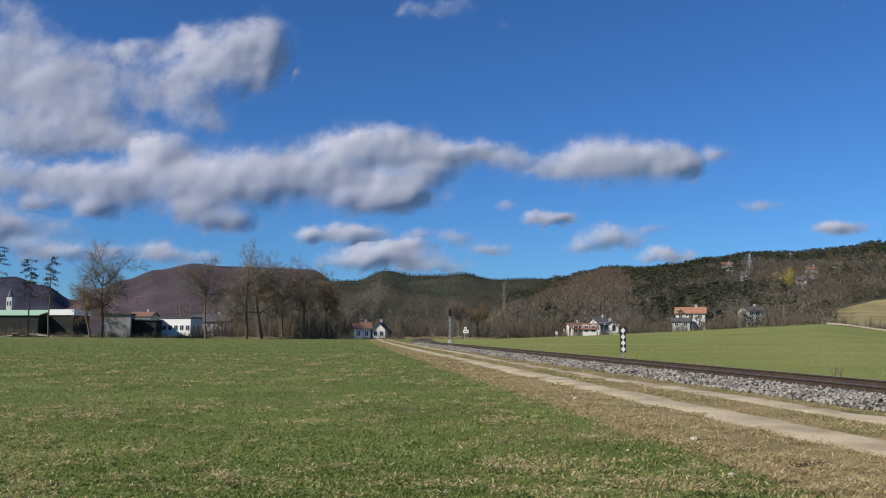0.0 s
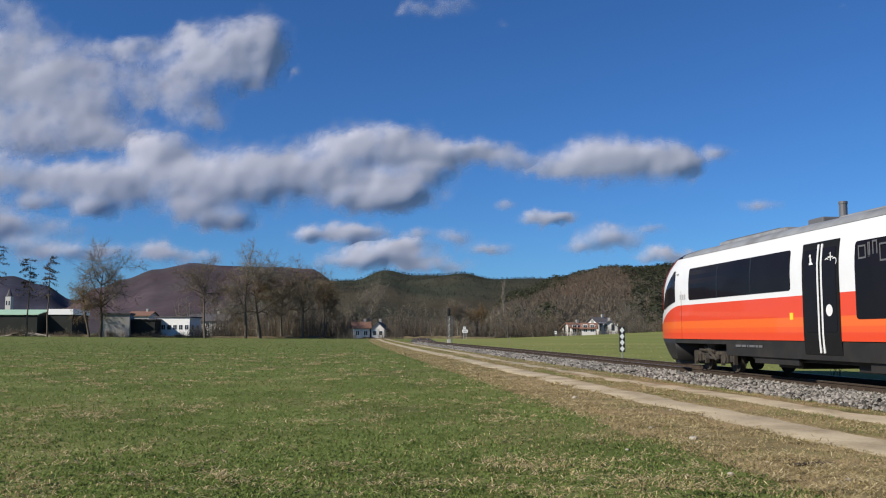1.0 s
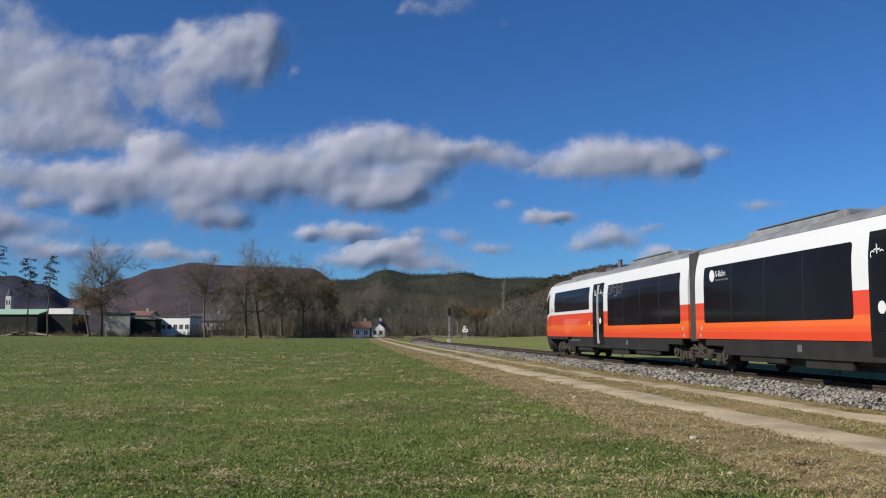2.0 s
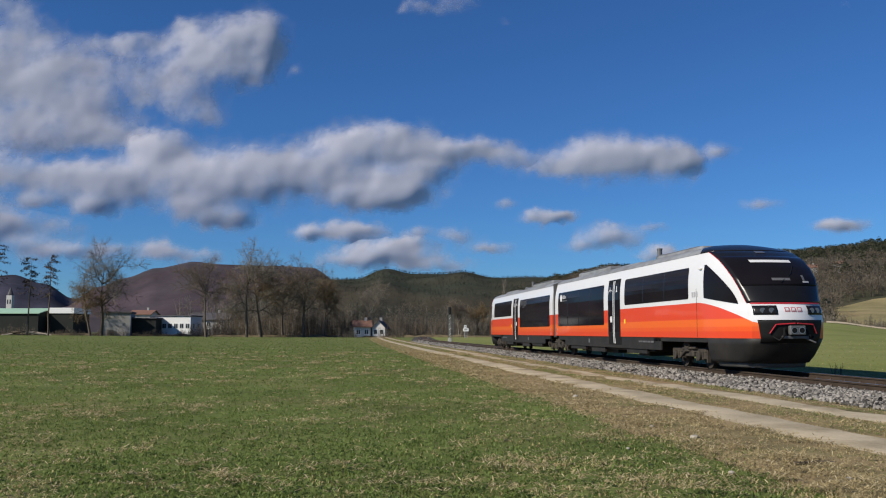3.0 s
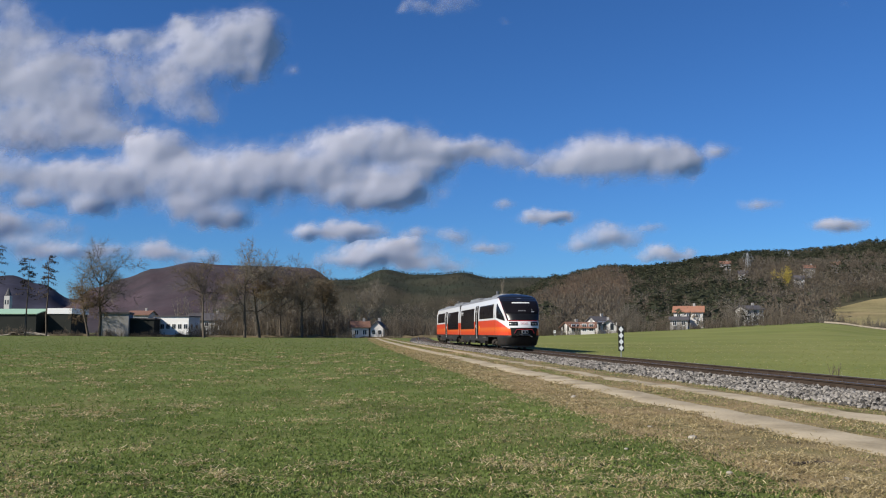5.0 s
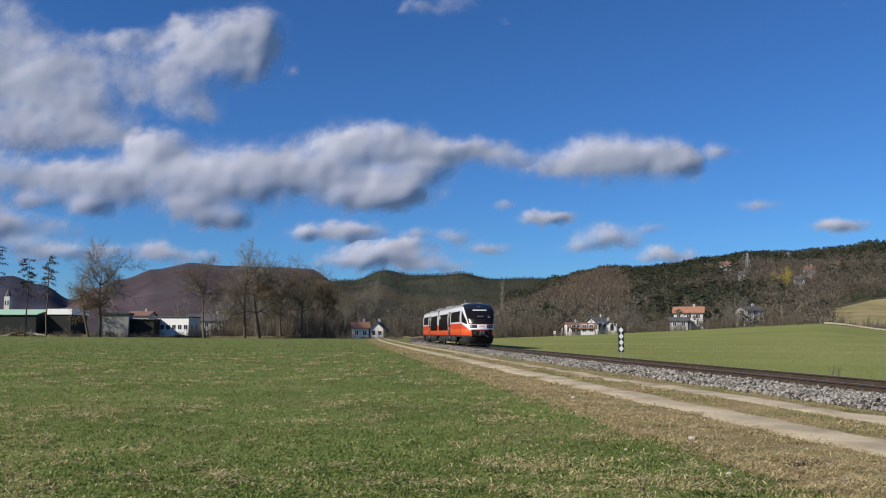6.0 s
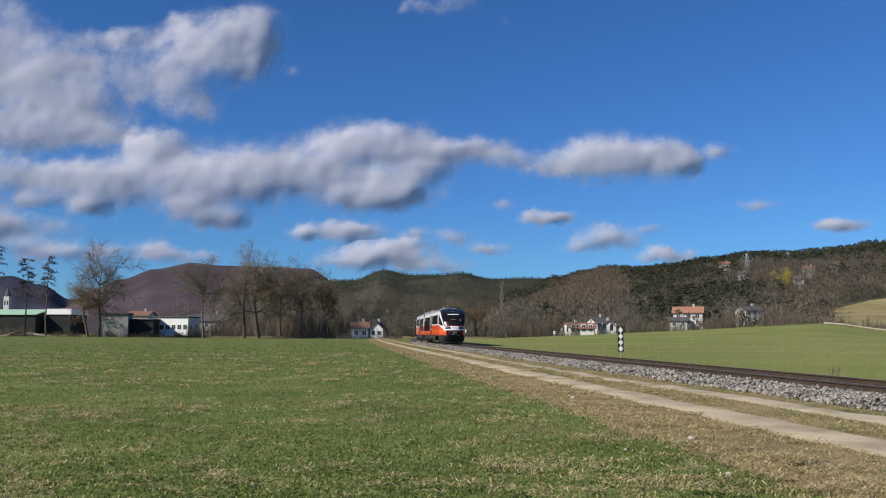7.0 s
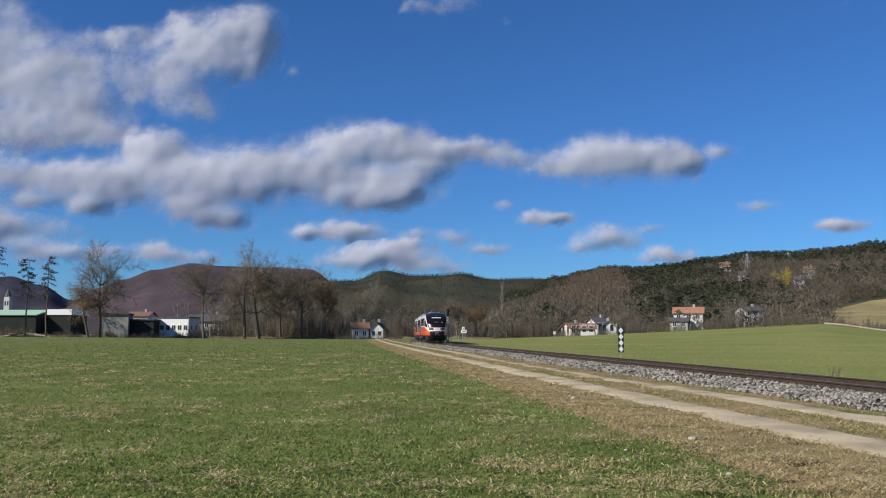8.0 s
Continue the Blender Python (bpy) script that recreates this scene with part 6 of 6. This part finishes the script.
def crops():
    rng = np.random.default_rng(77)
    r = 6.4 * (245 / 6.4) ** rng.random(125000)
    a = rng.uniform(-0.56, 0.56, len(r))
    x, y = a * r, r
    off = x * math.cos(HEADING) - y * math.sin(HEADING)
    past = off - AXIS - 0.00085 * np.clip(y - 99, 0, 51) ** 2 - 0.0864 * np.clip(y - 150, 0, None)
    edge = 4.4 + np.array([0.35 * noise.noise((0.3 * yy, 2.0, 0.0)) + 0.3 * noise.noise((1.4 * yy, 5.0, 0.0)) for yy in y]) + 0.0001 * np.clip(y - 50, 0, None) ** 2
    patch = np.array([noise.fractal((xx * 0.35, yy * 0.35, 9.0), 1.0, 2.0, 3) for xx, yy in zip(x, y)])
    ok = ((off < edge) | (past > 2.6)) & (rng.random(len(r)) > 0.22 + 0.45 * np.clip(patch, 0, 1)) & (rng.random(len(r)) > np.clip((r - 45) / 130, 0, 0.75))
    x, y, r, off, patch, past = x[ok], y[ok], r[ok], off[ok], patch[ok], past[ok]
    band = np.exp(-((y - 95 - 0.25 * x) / 28) ** 2)
    clump = np.array([noise.noise((xx * 1.5, yy * 0.9, 4.0)) + 0.6 * noise.noise((xx * 3.7, yy * 2.6, 14.0)) for xx, yy in zip(x, y)])
    dry = np.clip(0.03 + 0.22 * np.clip(patch, 0, 1) * np.clip(1.4 - r / 60, 0.2, 1) + 0.10 * np.clip(x / 10 + 0.3, 0, 1) + 1.3 * np.clip(1.4 - r / 60, 0.2, 1) * np.clip(clump + 0.5 * patch - 0.24, 0, 0.4) * (past < 0) + np.where(past > 0, 0.30 * band, 0.45 * np.clip((off - 3.5) / 1.2, 0, 1)), 0, 0.9)
    z = np.array([ground_z(xx, yy) for xx, yy in zip(x, y)]) - 0.005
    east = (past > 2.9) & (r < 120) & (rng.random(len(r)) < 0.6)
    blades("crop", np.column_stack((x, y))[east], z[east] + 0.04, 0.034 + 0.0002 * r[east], np.maximum(0.012, 0.00085 * r[east]), [BLADE_PALE, STRAW], np.clip(0.8 * dry[east], 0, 0.4),
           "pale green crop in the field beyond the railway", "crop", 76, per=4, flat=0.5, least=0.35)
    west = past < 0
    x, y, z, r, dry = x[west], y[west], z[west], r[west], dry[west]
    blades("crop", np.column_stack((x, y)), z, 0.044 + 0.0004 * r, np.maximum(0.014, 0.00075 * r), [BLADE, STRAW_BROWN], dry,
           "short green crop with withered straw between", "crop", 78, per=4, flat=0.5, least=0.35)
    # flattened straw and stalks
    r = 6.4 * (75 / 6.4) ** rng.random(11000)
    a = rng.uniform(-0.56, 0.56, len(r))
    x, y = a * r, r
    off = x * math.cos(HEADING) - y * math.sin(HEADING)
    patch = np.array([0.7 * noise.fractal((xx * 0.35, yy * 0.35, 9.0), 1.0, 2.0, 2) + 0.75 * noise.noise((xx * 1.5, yy * 0.9, 4.0)) for xx, yy in zip(x, y)])
    ok = (off < 5.0) & (rng.random(len(r)) < 0.05 + 2.4 * np.clip(patch - 0.16, 0, 1))
    x, y, r = x[ok], y[ok], r[ok]
    blades("straw", np.column_stack((x, y)), np.full(len(x), FIELD + 0.05), 0.034 + 0.0010 * r, np.maximum(0.010, 0.0009 * r), [STRAW, STRAW_BROWN], np.full(len(x), 0.5),
           "pale dry straw lying on the field", "straw", 79, per=3, flat=1.6, least=1.6)
    # matted heaps of straw, long across the rows
    r = 7.5 * (60 / 7.5) ** rng.random(2100)
    a = rng.uniform(-0.56, 0.56, len(r))
    x, y = a * r, r
    off = x * math.cos(HEADING) - y * math.sin(HEADING)
    patch = np.array([noise.fractal((xx * 0.22, yy * 0.22, 19.0), 1.0, 2.0, 2) for xx, yy in zip(x, y)])
    ok = (off < 5.2) & (rng.random(len(r)) < 0.36 + 0.8 * np.clip(patch, -0.3, 1))
    x, y, r = x[ok], y[ok], r[ok]
    many = rng.integers(2, 18, len(x))
    px, py, pr = np.repeat(x, many), np.repeat(y, many), np.repeat(r, many)
    grow = np.repeat(rng.uniform(0.5, 1.3, len(x)), many) * (1 + 0.012 * pr)
    px, py = px + rng.normal(0, 0.11, len(px)) * grow, py + rng.normal(0, 0.08, len(py)) * grow
    blades("straw", np.column_stack((px, py)), np.full(len(px), FIELD + 0.055) + rng.uniform(0, 0.045, len(px)), 0.046 + 0.0010 * pr, np.maximum(0.012, 0.0010 * pr), [STRAW, STRAW_BROWN], np.full(len(px), 0.6),
           "matted heaps of pale straw on the field", "straw", 80, per=3, flat=1.2, least=0.9)


def verge_grass():
    rng = np.random.default_rng(81)
    s = 4 * (200 / 4) ** rng.random(31000)
    band = rng.random(len(s))
    off = np.where(band < 0.48, rng.uniform(4.0, 6.12, len(s)), np.where(band < 0.80, rng.uniform(6.85, 8.02 - 0.5 * (s > 24) * (s < 52)), rng.uniform(8.85 - 0.45 * (s > 24) * (s < 52), 9.95)))
    p = np.array([lane(ss, oo)[:2] for ss, oo in zip(s, off)])
    r = np.hypot(p[:, 0], p[:, 1])
    green = np.array([noise.noise((ss * 0.4, oo * 1.2, 5.0)) for ss, oo in zip(s, off)])
    dry = np.clip(0.80 - 0.8 * green + np.where(off > 7, -0.15, 0.15), 0.05, 0.97)
    blades("verge_grass", p, np.where((off > 7) & (off < 9), FIELD + 0.045, FIELD + 0.022), 0.030 + 0.0002 * r, np.maximum(0.010, 0.0006 * r), [BLADE, STRAW_BROWN], dry,
           "dry brown and green grass along the farm track", "grass", 82, per=4, flat=0.8, least=0.4)
    # flattened tussocks and wisps of straw, thickest next to the crop
    s = 5 * (60 / 5) ** rng.random(420)
    off = np.where(rng.random(len(s)) < 0.8, 4.1 + 1.9 * rng.random(len(s)) ** 1.3, rng.uniform(7.0, 7.8, len(s)))
    many = rng.integers(5, 26, len(s))
    p = np.repeat(np.array([lane(ss, oo)[:2] for ss, oo in zip(s, off)]), many, axis=0)
    r = np.hypot(p[:, 0], p[:, 1])
    grow = (np.repeat(rng.uniform(0.5, 1.3, len(s)), many) * (1 + 0.01 * r))[:, None]
    p = p + rng.normal(0, 1, p.shape) * (0.15, 0.10) * grow
    blades("verge_straw", p, np.full(len(p), FIELD + 0.035) + rng.uniform(0, 0.03, len(p)), 0.045 + 0.0008 * r, np.maximum(0.011, 0.0009 * r), [STRAW, STRAW_BROWN], np.full(len(p), 0.85),
           "wisps of pale straw and flattened grass on the verge", "straw", 83, per=3, flat=1.0, least=0.8)


def stones():
    rng = np.random.default_rng(91)
    t = (1 + 5 ** 0.5) / 2
    ico = np.array([(-1, t, 0), (1, t, 0), (-1, -t, 0), (1, -t, 0), (0, -1, t), (0, 1, t), (0, -1, -t), (0, 1, -t), (t, 0, -1), (t, 0, 1), (-t, 0, -1), (-t, 0, 1)]) / 1.9
    fac = np.array([(0, 11, 5), (0, 5, 1), (0, 1, 7), (0, 7, 10), (0, 10, 11), (1, 5, 9), (5, 11, 4), (11, 10, 2), (10, 7, 6), (7, 1, 8),
                    (3, 9, 4), (3, 4, 2), (3, 2, 6), (3, 6, 8), (3, 8, 9), (4, 9, 5), (2, 4, 11), (6, 2, 10), (8, 6, 7), (9, 8, 1)])
    n = 21000
    s = 8 * (130 / 8) ** rng.random(n)
    off = np.where(rng.random(n) < 0.86, rng.uniform(9.6, 11.1, n), rng.uniform(12.8, 14.1, n))
    size = rng.uniform(0.026, 0.056, n) * (1 + s * 0.006)
    zz = np.interp(off, [9.55, 9.8, 10.35, 10.75, 11.2, 12.8, 13.2, 13.6, 14.3], [FIELD, FIELD + 0.03, -0.20, -0.17, -0.18, -0.18, -0.17, -0.20, FIELD])
    p = np.array([line(ss, oo)[:2] for ss, oo in zip(s, off)])
    base = np.column_stack((p, zz + size * 0.25))
    V = ico[None] * size[:, None, None] * rng.uniform(0.55, 1.35, (n, 1, 3)) * rng.uniform(0.7, 1.25, (n, 12, 1)) + base[:, None]
    T = fac[None] + (np.arange(n) * 12)[:, None, None]
    tagged(soup("ballast_stones", V.reshape(-1, 3), T.reshape(-1, 3), [STONE]), "loose grey and white crushed stones of the ballast", "ballast", kind="stuff")


def loose_bits():
    """Pale stones, a broken stick and dry weeds near the lane."""
    rng = random.Random(12)
    pale = material("pale_stone", (0.33, 0.30, 0.245), 0.9, vary=0.2, scale=8, fine=40)
    for x, y, r in ((3.3, 11.7, 0.075), (2.83, 18.9, 0.09), (3.08, 13.1, 0.05), (2.84, 8.8, 0.04), (3.81, 8.4, 0.05), (4.6, 12.4, 0.05), (4.1, 15.9, 0.05), (3.5, 9.6, 0.035), (2.2, 10.6, 0.035)):
        bm = bmesh.new()
        bmesh.ops.create_icosphere(bm, subdivisions=2, radius=r * 0.75)
        for v in bm.verts:
            v.co *= 1 + 0.35 * noise.noise(v.co * 9 + Vector((x, y, 0)))
            v.co.z *= 0.6
        ob = part("stone", bm, pale, None)
        tagged(ob, "pale loose stone lying on the verge", "stone", group="stones on the verge")
        ob.matrix_basis = pose(x, y, FIELD + 0.015 + r * 0.15, 0, 0, rng.uniform(0, 180))
    bm = cyls(((-0.20, 0, 0), (0.06, 0.03, 0.01), 0.018, 0.014), ((0.06, 0.03, 0.01), (0.24, -0.02, 0.015), 0.014, 0.006), ((0.05, 0.03, 0.01), (0.13, 0.10, 0.02), 0.009, 0.004), seg=6)
    ob = tagged(part("stick", bm, BARK, None), "dark broken stick lying on the verge", "stick")
    ob.matrix_basis = pose(3.86, 9.3, FIELD + 0.04, 0, 0, 5)
    for s, o in ((25.2, 15.0), (25.9, 15.2)):
        w = empty("dry_weed", "thin dry weed stalks standing beside the track", "weed", group="dry weeds beside the track")
        x, y, _ = line(s, o)
        w.matrix_basis = pose(x, y, FIELD)
        for _ in range(4):
            h, a = rng.uniform(0.25, 0.5), rng.uniform(0, 6.28)
            tip = Vector((math.cos(a) * 0.12, math.sin(a) * 0.12, h))
            part("stalk", cyls(((0, 0, -0.05), tip * 0.6, 0.009, 0.007), (tip * 0.6, tip, 0.007, 0.004), (tip * 0.55, tip * 0.7 + Vector((0.07, 0.03, 0.05)), 0.005, 0.003), seg=5), BARK, w)


crops()
loose_bits()
verge_grass()
stones()
# ---------------------------------------------------------------- what moves
RUN = [(0.0, -8.8), (0.5, -0.33), (1.0, 8.55), (1.5, 16.93), (2.9, 41.15), (3.0, 43.1), (3.5, 51.55), (4.5, 68.68), (6.5, 103.2), (8.0, 128.9)]


def run(t):
    """Where the articulation is along the line."""
    for (t0, s0), (t1, s1) in zip(RUN, RUN[1:]):
        if t <= t1:
            return s0 + (s1 - s0) * (t - t0) / (t1 - t0)
    return RUN[-1][1]


def motions():
    for ob, at, dx, dz in CLOUDS:
        if dx or dz:
            walk(ob, [(t, Matrix.Translation(at + Vector((dx, 0, dz)) * (t / 8.0))) for t in (0.0, 4.0, 8.0)])
    steps = [i / 10 for i in range(81)]

    def seat(s, way):
        joint, end = line(s), line(s + 16.0 * way)
        a = math.atan2(end[1] - joint[1], end[0] - joint[0])
        return pose(joint[0], joint[1], 0, 0, 0, math.degrees(a))

    for car, way in TRAIN:
        walk(car, [(t, seat(run(t), way)) for t in steps])
    for axle, at, way in WHEELSETS:
        walk(axle, [(i / FPS, at @ pose(0, 0, 0, 0, way * math.degrees((run(i / FPS) - run(0)) / 0.385), 0)) for i in range(241)])


motions()
